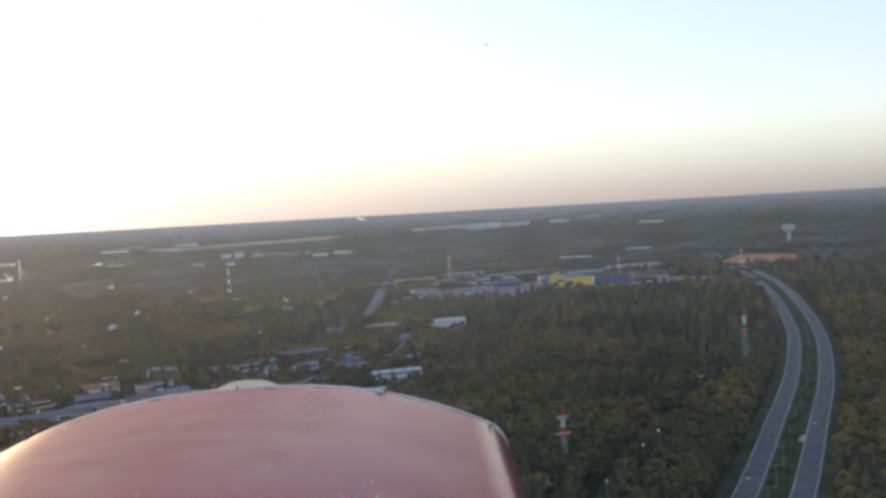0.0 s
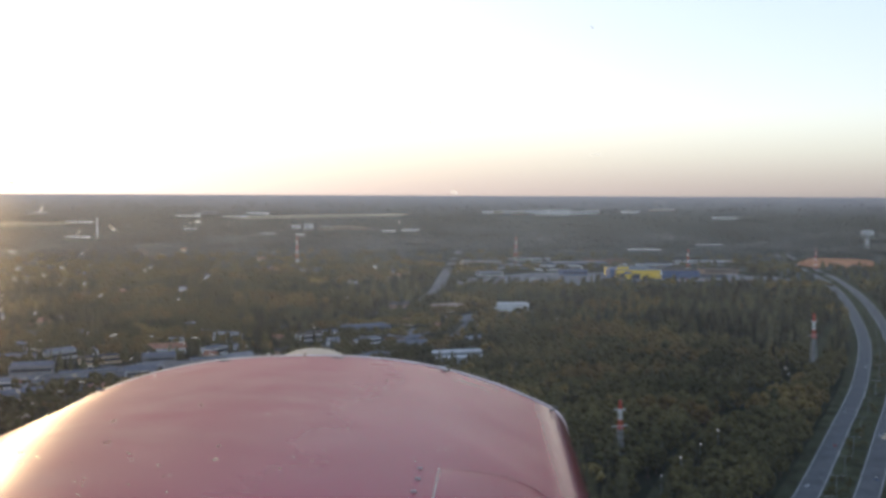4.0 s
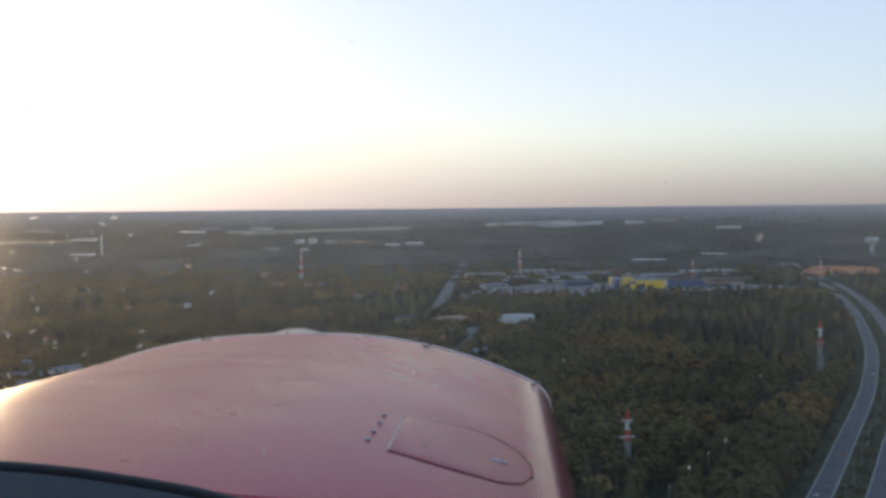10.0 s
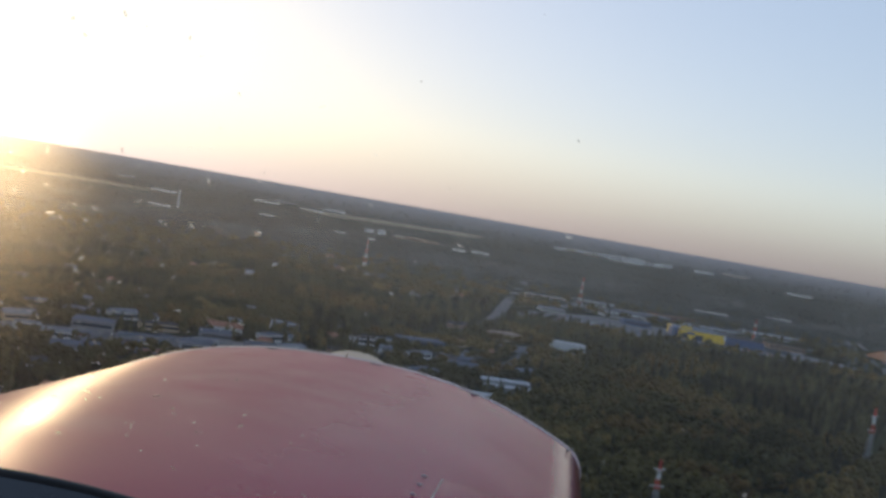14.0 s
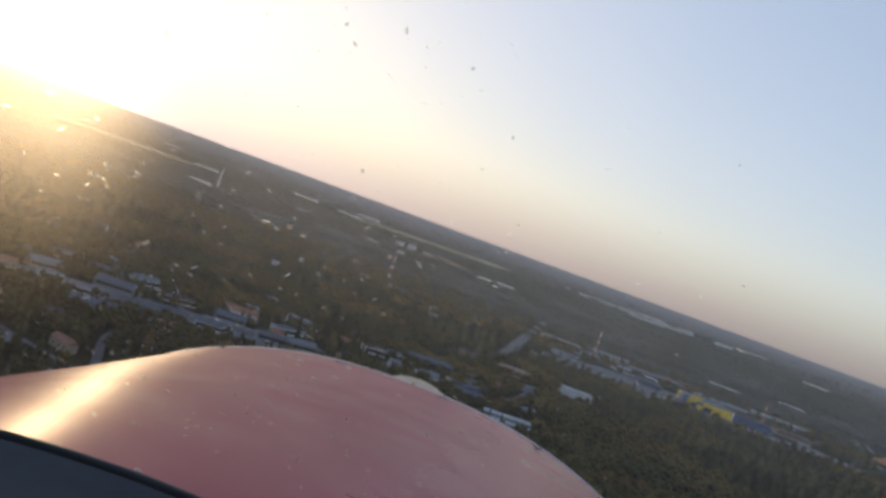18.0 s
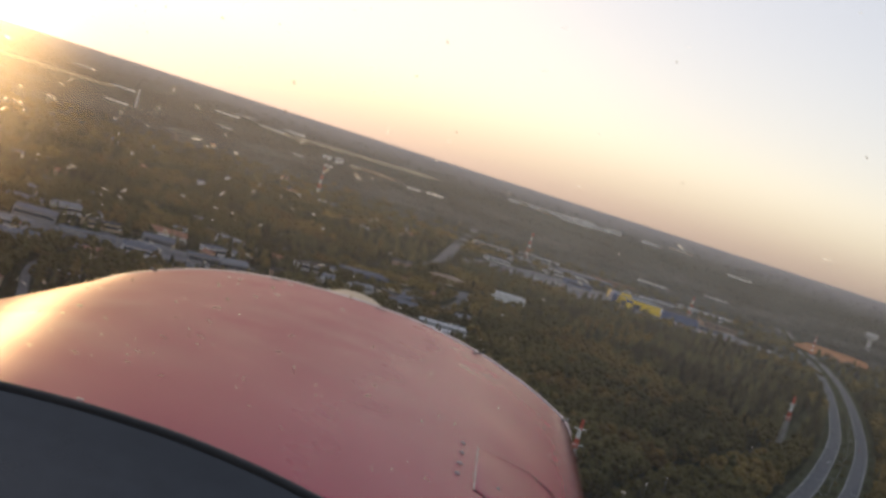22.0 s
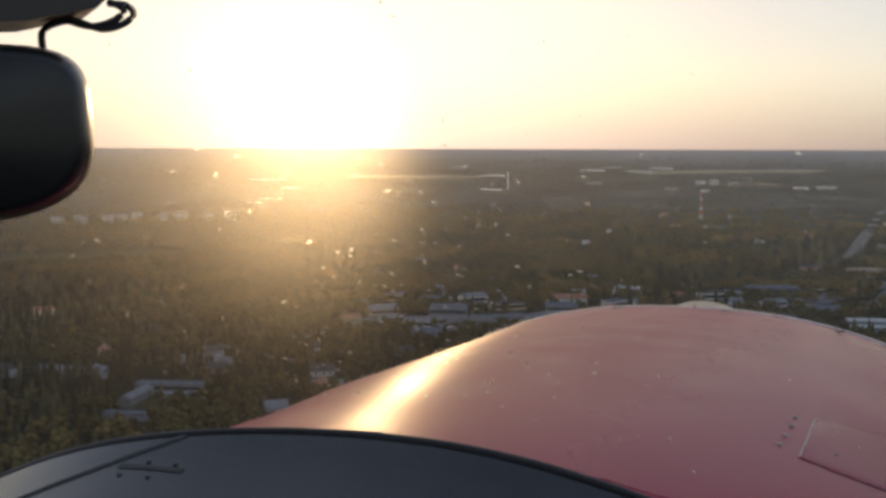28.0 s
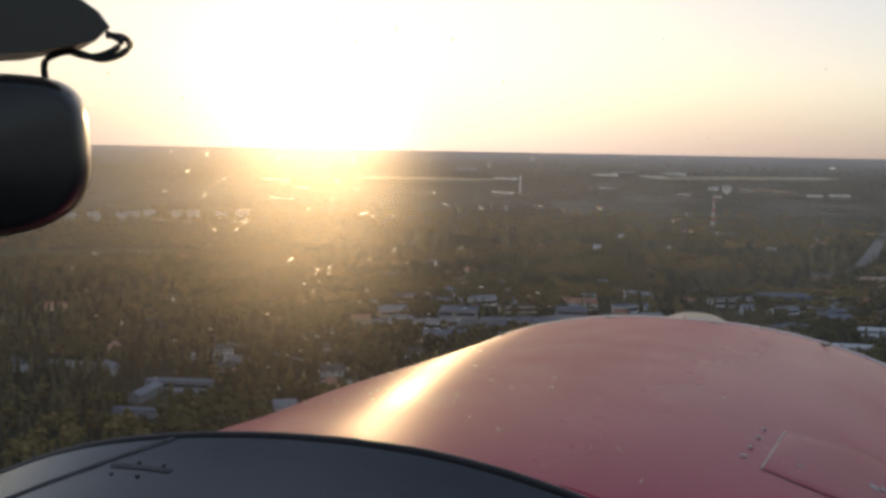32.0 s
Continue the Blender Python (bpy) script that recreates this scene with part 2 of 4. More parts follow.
# ---- ground ----
def ring_sheet(name, radii, steps, mat, rough=0.0):
    verts, faces = [], []
    for r in radii:
        for k in range(steps):
            a = 2 * math.pi * k / steps
            x, y = r * math.sin(a), r * math.cos(a)
            verts.append((x, y, rise(x, y) + (rough * noise.noise((x * 0.004, y * 0.004, 0)) if rough else 0)))
    for i in range(len(radii) - 1):
        for k in range(steps):
            j = (k + 1) % steps
            faces.append((i * steps + k, (i + 1) * steps + k, (i + 1) * steps + j, i * steps + j))
    me = bpy.data.meshes.new(name)
    me.from_pydata(verts, [], faces)
    me.materials.append(mat)
    for p in me.polygons:
        p.use_smooth = True
    return new(name, me)


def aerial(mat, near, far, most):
    """Puts blue haze light into the emission of very distant ground, deeper with distance."""
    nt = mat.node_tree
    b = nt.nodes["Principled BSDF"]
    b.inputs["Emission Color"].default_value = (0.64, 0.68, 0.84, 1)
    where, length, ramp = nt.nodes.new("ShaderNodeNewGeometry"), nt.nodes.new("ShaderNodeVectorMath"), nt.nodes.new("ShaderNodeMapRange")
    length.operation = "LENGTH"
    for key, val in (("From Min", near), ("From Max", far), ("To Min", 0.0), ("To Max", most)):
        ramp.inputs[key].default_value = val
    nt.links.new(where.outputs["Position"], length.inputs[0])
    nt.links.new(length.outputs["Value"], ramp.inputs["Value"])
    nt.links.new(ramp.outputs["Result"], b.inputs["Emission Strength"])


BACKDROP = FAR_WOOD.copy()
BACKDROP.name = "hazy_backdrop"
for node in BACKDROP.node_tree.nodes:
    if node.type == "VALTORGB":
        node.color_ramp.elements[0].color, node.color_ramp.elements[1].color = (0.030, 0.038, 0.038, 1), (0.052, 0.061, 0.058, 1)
# the backdrop glows faintly towards the horizon to imitate haze
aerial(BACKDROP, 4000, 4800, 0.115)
tagged(ring_sheet("ground", [0.5, 60, 150, 400, 800, 1200, 1600, 2000, 2200, 2400, 2610], 120, FLOOR_WOOD), "dark woodland floor of moss and dry grass", "ground", kind="structure")
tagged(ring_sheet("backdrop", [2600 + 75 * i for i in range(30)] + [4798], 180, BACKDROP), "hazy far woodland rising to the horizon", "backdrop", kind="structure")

CLEAR = []        # discs and strips without trees: (x, y, radius)


def strip(name, pts, width, mat, z, label, category, kind="structure", clear=6.0):
    """A band of ground cover along a line of points."""
    pts = [Vector(p) for p in pts]
    fine = []
    for i in range(len(pts) - 1):
        p0, p1, p2, p3 = pts[max(i - 1, 0)], pts[i], pts[i + 1], pts[min(i + 2, len(pts) - 1)]
        for k in range(10):
            u = k / 10
            fine.append(0.5 * (2 * p1 + (p2 - p0) * u + (2 * p0 - 5 * p1 + 4 * p2 - p3) * u * u + (3 * p1 - p0 - 3 * p2 + p3) * u ** 3))
    fine.append(pts[-1])
    bm = bmesh.new()
    rows = []
    for i, p in enumerate(fine):
        d = (fine[min(i + 1, len(fine) - 1)] - fine[max(i - 1, 0)]).normalized()
        s = Vector((d.y, -d.x)) * width / 2
        zz = rise(p.x, p.y)
        rows.append([(p.x - s.x, p.y - s.y, zz + z - 0.3), (p.x - s.x, p.y - s.y, zz + z), (p.x + s.x, p.y + s.y, zz + z), (p.x + s.x, p.y + s.y, zz + z - 0.3)])
        CLEAR.append((p.x, p.y, width / 2 + clear))
        q = (p + fine[min(i + 1, len(fine) - 1)]) / 2
        CLEAR.append((q.x, q.y, width / 2 + clear))
    loft(bm, rows)
    part_ob = part(name, bm, mat)
    return tagged(part_ob, label, category, kind=kind), fine


def patch(name, cx, cy, rx, ry, rot, mat, z, label, category, seed=0, clear=True):
    """An irregular sheet of open ground."""
    bm = bmesh.new()
    n = 28
    c, s = math.cos(rot), math.sin(rot)
    top, low = [], []
    for k in range(n):
        a = 2 * math.pi * k / n
        w = 1 + 0.22 * noise.noise((math.cos(a) * 1.7 + seed * 9.1, math.sin(a) * 1.7, seed))
        px = (abs(math.cos(a)) ** 0.6) * math.copysign(1, math.cos(a)) * rx * w
        py = (abs(math.sin(a)) ** 0.6) * math.copysign(1, math.sin(a)) * ry * w
        x, y = cx + px * c - py * s, cy + px * s + py * c
        top.append((x, y, rise(x, y) + z))
        low.append((x, y, rise(x, y) - 0.6))
    vs = loft(bm, [low, top], True)
    mid = bm.verts.new((cx, cy, rise(cx, cy) + z))
    for k in range(n):
        bm.faces.new((vs[1][k], vs[1][(k + 1) % n], mid))
    if clear:
        m = max(2, int(max(rx, ry) / min(rx, ry) * 2))
        for i in range(m):
            u = ((i + 0.5) / m * 2 - 1)
            ox, oy = (u * rx, 0) if rx > ry else (0, u * ry)
            CLEAR.append((cx + ox * c - oy * s, cy + ox * s + oy * c, min(rx, ry) * 0.95))
    return tagged(part(name, bm, mat), label, category, kind="structure")


# highway, two carriageways with a grass verge between and beside
ROAD_W = [(40, 255), (104, 388), (148, 475), (212, 615), (308, 834), (412, 1120), (547, 1594), (653, 2112), (747, 2659)]
ROAD_E = [(x + 25, y - 10) for x, y in ROAD_W]
strip("verge", [((a[0] + b[0]) / 2, (a[1] + b[1]) / 2) for a, b in zip(ROAD_W, ROAD_E)], 54, GRASS, 0.06, "dry green grass verge and median of the highway", "verge", clear=2)
_, road_w = strip("road_west", ROAD_W, 12.5, ASPHALT, 0.22, "grey asphalt carriageway curving through the woods", "road")
_, road_e = strip("road_east", ROAD_E, 12.5, ASPHALT, 0.22, "grey asphalt carriageway curving through the woods", "road")
for nm, line in (("w", road_w), ("e", road_e)):
    for off in (-5.6, 5.6):
        bm = bmesh.new()
        rows = []
        for i, p in enumerate(line[:75]):
            d = (line[i + 1] - line[max(i - 1, 0)]).normalized()
            c = p + Vector((d.y, -d.x)) * off
            s = Vector((d.y, -d.x)) * 0.22
            z = rise(c.x, c.y) + 0.228
            rows.append([(c.x - s.x, c.y - s.y, z), (c.x + s.x, c.y + s.y, z)])
        loft(bm, rows)
        tagged(part("road_line", bm, LINE), "white painted edge line on the carriageway", "road marking", kind="structure")
strip("street", [(-250, 1080), (-150, 1220), (-98, 1420), (-94, 1770), (-99, 2402), (-97, 2700)], 20, ASPHALT, 0.18, "straight grey street running to the north", "road", clear=8)
strip("cross_street", [(-94, 1640), (40, 1690), (160, 1660), (420, 1720), (560, 1830)], 11, ASPHALT, 0.16, "grey street past the shops", "road", clear=4)
strip("town_street", [(-520, 760), (-400, 850), (-300, 830), (-180, 930), (-60, 1000), (-30, 1160)], 9, ASPHALT, 0.16, "grey town street between houses and halls", "road", clear=5)
strip("mast_track", [(60, 420), (110, 560), (180, 690), (276, 859), (330, 1000), (400, 1180)], 11, GRASS, 0.1, "cleared dark grass strip under the masts", "verge", clear=2)
patch("store_yard", 260, 1850, 240, 105, 0.1, PAVING, 0.14, "grey asphalt parking yard round the shops", "parking", 1)
patch("shop_yard", 60, 2120, 170, 90, 0.0, PAVING, 0.14, "grey asphalt yard of the retail park", "parking", 2)
patch("office_yard", 10, 1215, 80, 34, 0.3, PAVING, 0.12, "grey asphalt yard by the white office", "parking", 3)
patch("hall_yard", -345, 760, 110, 40, 0.45, PAVING, 0.12, "grey asphalt yard between town halls", "parking", 4)
patch("works_yard", -140, 1060, 70, 30, 0.3, PAVING, 0.12, "grey asphalt yard of the works", "parking", 5)
patch("school_yard", -396, 432, 18, 14, 0.5, GRASS, 0.12, "dull green yard between the school wings", "yard", 6)
patch("bare_earth", 800, 2330, 85, 150, -0.35, EARTH, 0.9, "bare orange earth of a cut slope", "earth", 7)
patch("stubble", -700, 3925, 360, 60, 0.36, FIELD, 1.5, "long pale stubble field on far ground", "field", 8)
patch("stubble", -1750, 3300, 260, 45, 0.5, FIELD, 1.5, "pale stubble field on far ground", "field", 9)
patch("meadow", -1080, 930, 190, 85, 0.9, GRASS, 0.2, "dull green meadow among woods", "field", 10)
patch("meadow", -830, 560, 110, 30, 1.0, GRASS, 0.2, "dull green meadow among woods", "field", 11)
patch("meadow", -1300, 2300, 220, 40, 0.5, GRASS, 0.5, "dull green meadow among woods", "field", 12)
strip("ring_road", [(-60, 1700), (-5, 1760), (20, 1840), (-20, 1910), (-85, 1940)], 9, ASPHALT, 0.2, "curving grey feeder road by the retail park", "road", clear=4)
strip("yard_road", [(470, 1700), (560, 1745), (600, 1800), (560, 1870)], 9, ASPHALT, 0.2, "grey yard road curving to the highway", "road", clear=4)
patch("shop_lot", 50, 1730, 110, 80, 0.1, PAVING, 0.12, "grey asphalt lot beside the feeder road", "parking", 14)
patch("side_lot", 450, 1810, 90, 60, 0.2, PAVING, 0.12, "grey asphalt lot beside the big store", "parking", 15)
patch("square", -265, 835, 60, 34, 0.4, PAVING, 0.1, "pale grey paved square among town buildings", "parking", 21)
patch("station_lot", -110, 985, 80, 26, 0.5, PAVING, 0.1, "pale grey parking lot in the town", "parking", 22)
for k, (x, y, rx, ry, rot) in enumerate(((-330, 525, 30, 13, 0.4), (-452, 545, 32, 14, 0.2), (-378, 622, 36, 13, 0.5), (-522, 472, 26, 13, 0.1), (-300, 445, 22, 11, 0.6), (-470, 640, 30, 12, 0.3))):
    patch("house_lot", x, y, rx, ry, rot, PAVING, 0.1, "grey asphalt lot between houses", "parking", 60 + k)
clear_rnd = random.Random(44)
for k in range(14):
    u = clear_rnd.random()
    patch("meadow", clear_rnd.uniform(-1500, -180) * (0.5 + 0.5 * u), 1300 + 1400 * u, clear_rnd.uniform(50, 120), clear_rnd.uniform(14, 30), clear_rnd.uniform(-0.3, 0.6), (GRASS, FIELD, GRASS)[k % 3], 0.3, ("dull green clearing in the woods", "pale dry clearing in the woods", "dull green clearing in the woods")[k % 3], "field", 30 + k)
strip("lane", [(-210, 300), (-245, 420), (-250, 520), (-300, 640), (-290, 740), (-250, 830)], 6, ASPHALT, 0.14, "narrow grey lane between houses", "road", clear=2)
strip("lane", [(-250, 520), (-360, 560), (-480, 590), (-620, 640)], 5.5, ASPHALT, 0.12, "narrow grey lane between houses", "road", clear=2)

# ---- aircraft: nose, glareshield and cabin shell ----
CRAFT = Matrix(((0.99970, -0.00040, -0.02442, 0), (-0.00040, 0.99945, -0.03315, 0), (0.02442, 0.03315, 0.99915, EYE), (0, 0, 0, 1)))
aircraft = thing("aircraft", "small aircraft in flight with glossy red nose cowling", "aircraft", m=CRAFT)


def crown(y):
    return -0.185 - 0.101 * (y - 0.54)


def skin(x, y=1.56):
    """How far the cowling's skin lies under its crown line, at x from the middle; rounder to port near the cabin."""
    p = 2.4 if x > 0 else 2.4 - 0.5 * (1.56 - y)
    x = abs(x)
    if x < 0.385:
        return 0.084 * (x / 0.385) ** p
    a, r = radians(27.6), 0.054
    s = min((x - 0.385) / r + math.sin(a), 0.9994)
    return 0.084 + r * (math.cos(a) - math.sqrt(1 - s * s))


def arch(y, x=0.0):
    """The skin is more arched towards the cabin, most on the port side."""
    return 1 + (0.45 if x > 0 else 0.85) * max(0.0, 1.56 - y) + (0 if x > 0 else 1.4 * max(0.0, 0.86 - y))


def section(grow=0.0, y=1.56):
    xs = [0.385 * i / 40 for i in range(41)] + [0.385 + 0.0288 * (1 - (1 - i / 9) ** 1.6) for i in range(1, 10)]
    low = [(0.4155, 0.15), (0.4175, 0.18), (0.420, 0.22), (0.422, 0.28), (0.418, 0.36), (0.40, 0.44), (0.36, 0.50), (0.26, 0.55), (0.12, 0.57)]
    pts = [(-x, s) for x, s in reversed([(x, skin(-x, y)) for x in xs[1:]] + low)] + [(x, skin(x, y)) for x in xs] + low
    return [(x * (1 + grow), s - grow * 0.1) for x, s in pts]


def shell(y0, y1, n, grow=0.0):
    rings = []
    for i in range(n + 1):
        y = y0 + (y1 - y0) * i / n
        rings.append([(x, y, crown(y) - s * (arch(y, x) if s < 0.3 else 1)) for x, s in section(grow, y)])
    return rings


def surface(x, y, lift=0.0):
    return Vector((x, y, crown(y) - skin(x, y) * arch(y, x) + lift))


bm = bmesh.new()
rings = shell(0.60, 1.56, 64)
loft(bm, rings, True)
cowling = part("cowling", bm, RED, aircraft, "glossy red nose cowling", True)
bm = bmesh.new()
loft(bm, [[(x, y, crown(1.56) - s + dz) for x, s in section(g)] for y, g, dz in ((1.552, 0.0, 0.0), (1.553, 0.003, 0.0010), (1.562, 0.0035, 0.0010), (1.566, -0.002, -0.003), (1.567, -0.05, -0.03), (1.56, -0.9, -0.20))], True)
part("cowling_rim", bm, RIM, aircraft, "pale metal front rim", True)
bm = bmesh.new()
loft(bm, [[(0.10 * k * math.cos(a), y, -0.3915 + 0.10 * k * math.sin(a)) for a in [2 * math.pi * j / 40 for j in range(40)]] for y, k in ((1.58, 0.98), (1.61, 1.0), (1.66, 0.97), (1.72, 0.85), (1.78, 0.6), (1.81, 0.3), (1.82, 0.02))], True)
part("spinner", bm, CREAM, aircraft, "cream painted propeller spinner", True)
# oil access door with its outline, hinge and latch
outline = [(0.255, 0.905), (0.256, 0.83), (0.257, 0.758), (0.283, 0.769), (0.310, 0.788), (0.338, 0.816), (0.356, 0.855), (0.366, 0.905), (0.366, 0.945), (0.358, 0.978), (0.338, 0.990), (0.315, 0.980), (0.285, 0.944)]
mid_x, mid_y = 0.308, 0.872
bm = bmesh.new()
loft(bm, [[surface(mid_x + (x - mid_x) * k, mid_y + (y - mid_y) * k, h) for x, y in outline] for k, h in ((1.0, -0.0005), (1.0, 0.0008), (0.97, 0.0012), (0.75, 0.0012), (0.5, 0.0012), (0.25, 0.0012), (0.01, 0.0012))], True)
door = part("oil_door", bm, RED, aircraft, "red oil access door", True)
for pts, mat, lab in ((outline[:3], STEEL, "bare metal hinge edge"), (outline[2:], RUBBER, "thin dark door gap")):
    bm = bmesh.new()
    for (x0, y0), (x1, y1) in zip(pts, pts[1:]):
        rod(bm, surface(x0, y0, 0.0004), surface(x1, y1, 0.0004), 0.0009 if mat is STEEL else 0.0005, n=6)
    part("door_edge", bm, mat, door, lab)
bm = bmesh.new()
for x, y, r in ((0.334, 0.884, 0.0055), (0.341, 0.893, 0.004)):
    p = surface(x, y, 0.001)
    rod(bm, p, p + Vector((0.0005, 0, 0.0012)), r, r * 0.75, 14)
part("latch", bm, STEEL, door, "steel push latch")
# lapped panel edge behind the cowling
bm = bmesh.new()
tube(bm, [surface(x, y, 0.0006) for x, y in ((0.17, 0.532), (0.205, 0.543), (0.25, 0.589), (0.304, 0.635), (0.35, 0.664), (0.385, 0.676))], 0.0014, 8)
part("panel_edge", bm, RED, aircraft, "lapped edge of the red panel", True)
bm = bmesh.new()
bmesh.ops.create_uvsphere(bm, u_segments=10, v_segments=6, radius=0.0028, matrix=Matrix.Diagonal((1, 1, 0.5, 1)))
rivet = part("rivet", bm, STEEL, aircraft, smooth=True)
spots = [(0.240, 0.881), (0.241, 0.844), (0.241, 0.803), (0.241, 0.769), (0.278, 0.818), (0.236, 0.558), (0.262, 0.578), (0.286, 0.597), (0.315, 0.620), (0.342, 0.640), (0.202, 0.530), (0.15, 0.520), (0.09, 0.516), (0.03, 0.512)]
for i, (x, y) in enumerate(spots):
    m = Matrix.Translation(surface(x, y, 0.0005))
    if i:
        share(rivet, m)
    else:
        rivet.matrix_basis = m
bm = bmesh.new()
rod(bm, (-0.004, 0, 0), (0.004, 0, 0), 0.0018, 0.0014, 8)
box(bm, (0, 0, -0.0005), (0.026, 0.007, 0.0022), bevel=0.0008)
clip = part("fastener", bm, BLACKPLASTIC, aircraft, "dark rim fastener")
for i, x in enumerate((-0.30, -0.103, 0.06, 0.223, 0.385)):
    m = Matrix.Translation(surface(x, 1.526, -0.0002)) @ Matrix.Rotation(-math.atan(0.52 * (abs(x) / 0.39) ** 1.4) * (1 if x > 0 else -1), 4, "Y")
    if i:
        share(clip, m)
    else:
        clip.matrix_basis = m
bm = bmesh.new()
rod(bm, (0.01, 1.55, crown(1.55) - 0.001), (0.01, 1.55, crown(1.55) + 0.005), 0.0022, 0.0018, 8)
part("pin", bm, CREAM, aircraft, "small pale pin on the rim")


# glareshield under the windscreen, with its rubber edge
EDGE_X = (-0.40, -0.30, -0.264, -0.203, -0.165, -0.122, -0.082, -0.048, 0.0, 0.065, 0.12, 0.17, 0.222, 0.286, 0.33, 0.40)
EDGE_Y = (0.34, 0.405, 0.425, 0.440, 0.449, 0.458, 0.467, 0.478, 0.490, 0.497, 0.501, 0.504, 0.499, 0.473, 0.448, 0.38)
EDGE_Z = (-0.316, -0.258, -0.239, -0.212, -0.199, -0.190, -0.185, -0.183, -0.182, -0.182, -0.186, -0.195, -0.204, -0.218, -0.234, -0.28)


def bow(x):
    return sum(float(np.interp(x + d, EDGE_X, EDGE_Y)) for d in (-0.03, -0.015, 0, 0.015, 0.03)) / 5


def shield_z(x):
    return sum(float(np.interp(x + d, EDGE_X, EDGE_Z)) for d in (-0.03, -0.015, 0, 0.015, 0.03)) / 5


xs = [-0.40 + 0.80 * i / 80 for i in range(81)]
bm = bmesh.new()
loft(bm, [[(x, bow(x) - 0.006 - d, shield_z(x) + 0.004 - h) for x in xs] for d, h in ((0, 0), (0.015, 0.005), (0.03, 0.0095), (0.06, 0.017), (0.13, 0.030), (0.21, 0.045), (0.25, 0.08), (0.25, 0.14))])
shield = part("glareshield", bm, SLATE, aircraft, "smooth dark slate glareshield", True)
bm = bmesh.new()
rows = []
for j in range(7):
    row = []
    for x, q in section(0.004):
        if q < 0.3:
            y = (bow(x) + 0.004) * (1 - j / 6) + 0.604 * j / 6
            q = skin(x, y) if q < 0.12 else q
            row.append((x, y, crown(y) - q * arch(y, x) + 0.0012))
    rows.append(row)
loft(bm, rows)
part("cowling_band", bm, RED, aircraft, "red rear cowling band with rivets", True)
bm = bmesh.new()
loft(bm, [[(x, bow(x) + 0.004 * math.cos(a), shield_z(x) + 0.003 + 0.004 * math.sin(a)) for x in xs] for a in [2 * math.pi * k / 8 for k in range(9)]])
part("edge_seal", bm, RUBBER, aircraft, "black rubber windscreen seal", True)
bm = bmesh.new()

def shield_top(x, y):
    d = bow(x) - 0.006 - y
    return shield_z(x) + 0.004 - float(np.interp(d, (0, 0.015, 0.03, 0.06, 0.13), (0, 0.005, 0.0095, 0.017, 0.030)))


a, b = Vector((-0.109, 0.4274, 0)), Vector((-0.0603, 0.430, 0))
slot_side = Vector((-(b - a).y, (b - a).x, 0)).normalized()


def on_shield(u, w, lift):
    p = a.lerp(b, u) + slot_side * w
    return Vector((p.x, p.y, shield_top(p.x, p.y) + lift))


loft(bm, [[on_shield(k / 6, w, h) for k in range(7)] for w, h in ((-0.0024, -0.001), (-0.002, 0.0007), (0.002, 0.0007), (0.0024, -0.001))])
part("demist_slot", bm, RUBBER, shield, "black demister slot")
for u, w in ((0.15, -0.0088), (0.38, 0.0055), (0.8, 0.0055), (0.6, -0.0088)):
    bm = bmesh.new()
    rod(bm, on_shield(u, w, -0.0005), on_shield(u, w, 0.0008), 0.0019, 0.0015, 10)
    part("screw", bm, RUBBER, shield)
bm = bmesh.new()
loft(bm, [[(x, y, shield_top(x, y) + h) for x, y in [(-0.0883 - 0.0597 * u * 3 + dx, 0.4609 - 0.0546 * u * 3) for u in [k / 12 for k in range(13)]]] for dx, h in ((0, -0.001), (0.001, 0.0012), (0.005, 0.0012), (0.006, -0.001))])
part("trim_seam", bm, LINING, shield, "raised grey trim seam")

# plain cabin shell round and behind the seat
def hull(y, half, top, low, a0, a1, n=28):
    """A rounded frame of the cabin between two angles, measured from the right over the top."""
    out = []
    for k in range(n + 1):
        a = radians(a0 + (a1 - a0) * k / n)
        ca, sa = math.cos(a), math.sin(a)
        out.append((half * math.copysign(abs(ca) ** 0.55, ca), y, (top if sa > 0 else low) * abs(sa) ** 0.6 * (1 if sa > 0 else -1)))
    return out


def thick(name, frames, mat, label):
    bm = bmesh.new()
    loft(bm, frames)
    bmesh.ops.solidify(bm, geom=bm.faces[:], thickness=0.02)
    return part(name, bm, mat, aircraft, label, True)


thick("cabin_roof", [hull(y, h, t0, 0.7, 38, 142) for y, h, t0 in ((0.12, 0.56, 0.44), (-0.2, 0.58, 0.47), (-0.7, 0.58, 0.47), (-1.25, 0.54, 0.44))], LINING, "plain grey cabin roof")
thick("cabin_tub", [hull(y, h, 0.4, low, 186, 354) for y, h, low in ((0.42, 0.50, 0.66), (0.0, 0.57, 0.70), (-0.6, 0.59, 0.70), (-1.25, 0.54, 0.66))], LINING, "plain grey lower cabin side")
thick("cabin_rear", [hull(y, h, t0, low, 0, 360) for y, h, t0, low in ((-1.25, 0.54, 0.44, 0.66), (-1.5, 0.46, 0.37, 0.56), (-1.7, 0.30, 0.24, 0.38), (-1.78, 0.02, 0.02, 0.02))], LINING, "plain grey rear cabin wall")
bm = bmesh.new()
box(bm, (0, 0.40, -0.46), (0.9, 0.03, 0.40), bevel=0.01)
part("firewall", bm, LINING, aircraft, "plain grey bulkhead")

# ---- compass with its bracket and leads ----
def at(az, el, dist):
    """A place seen from the seat, by bearing to the left and height in degrees."""
    return Vector((0.372 - dist * math.sin(radians(az)), dist * math.cos(radians(az)) - 0.022, 0.018 + dist * math.tan(radians(el))))


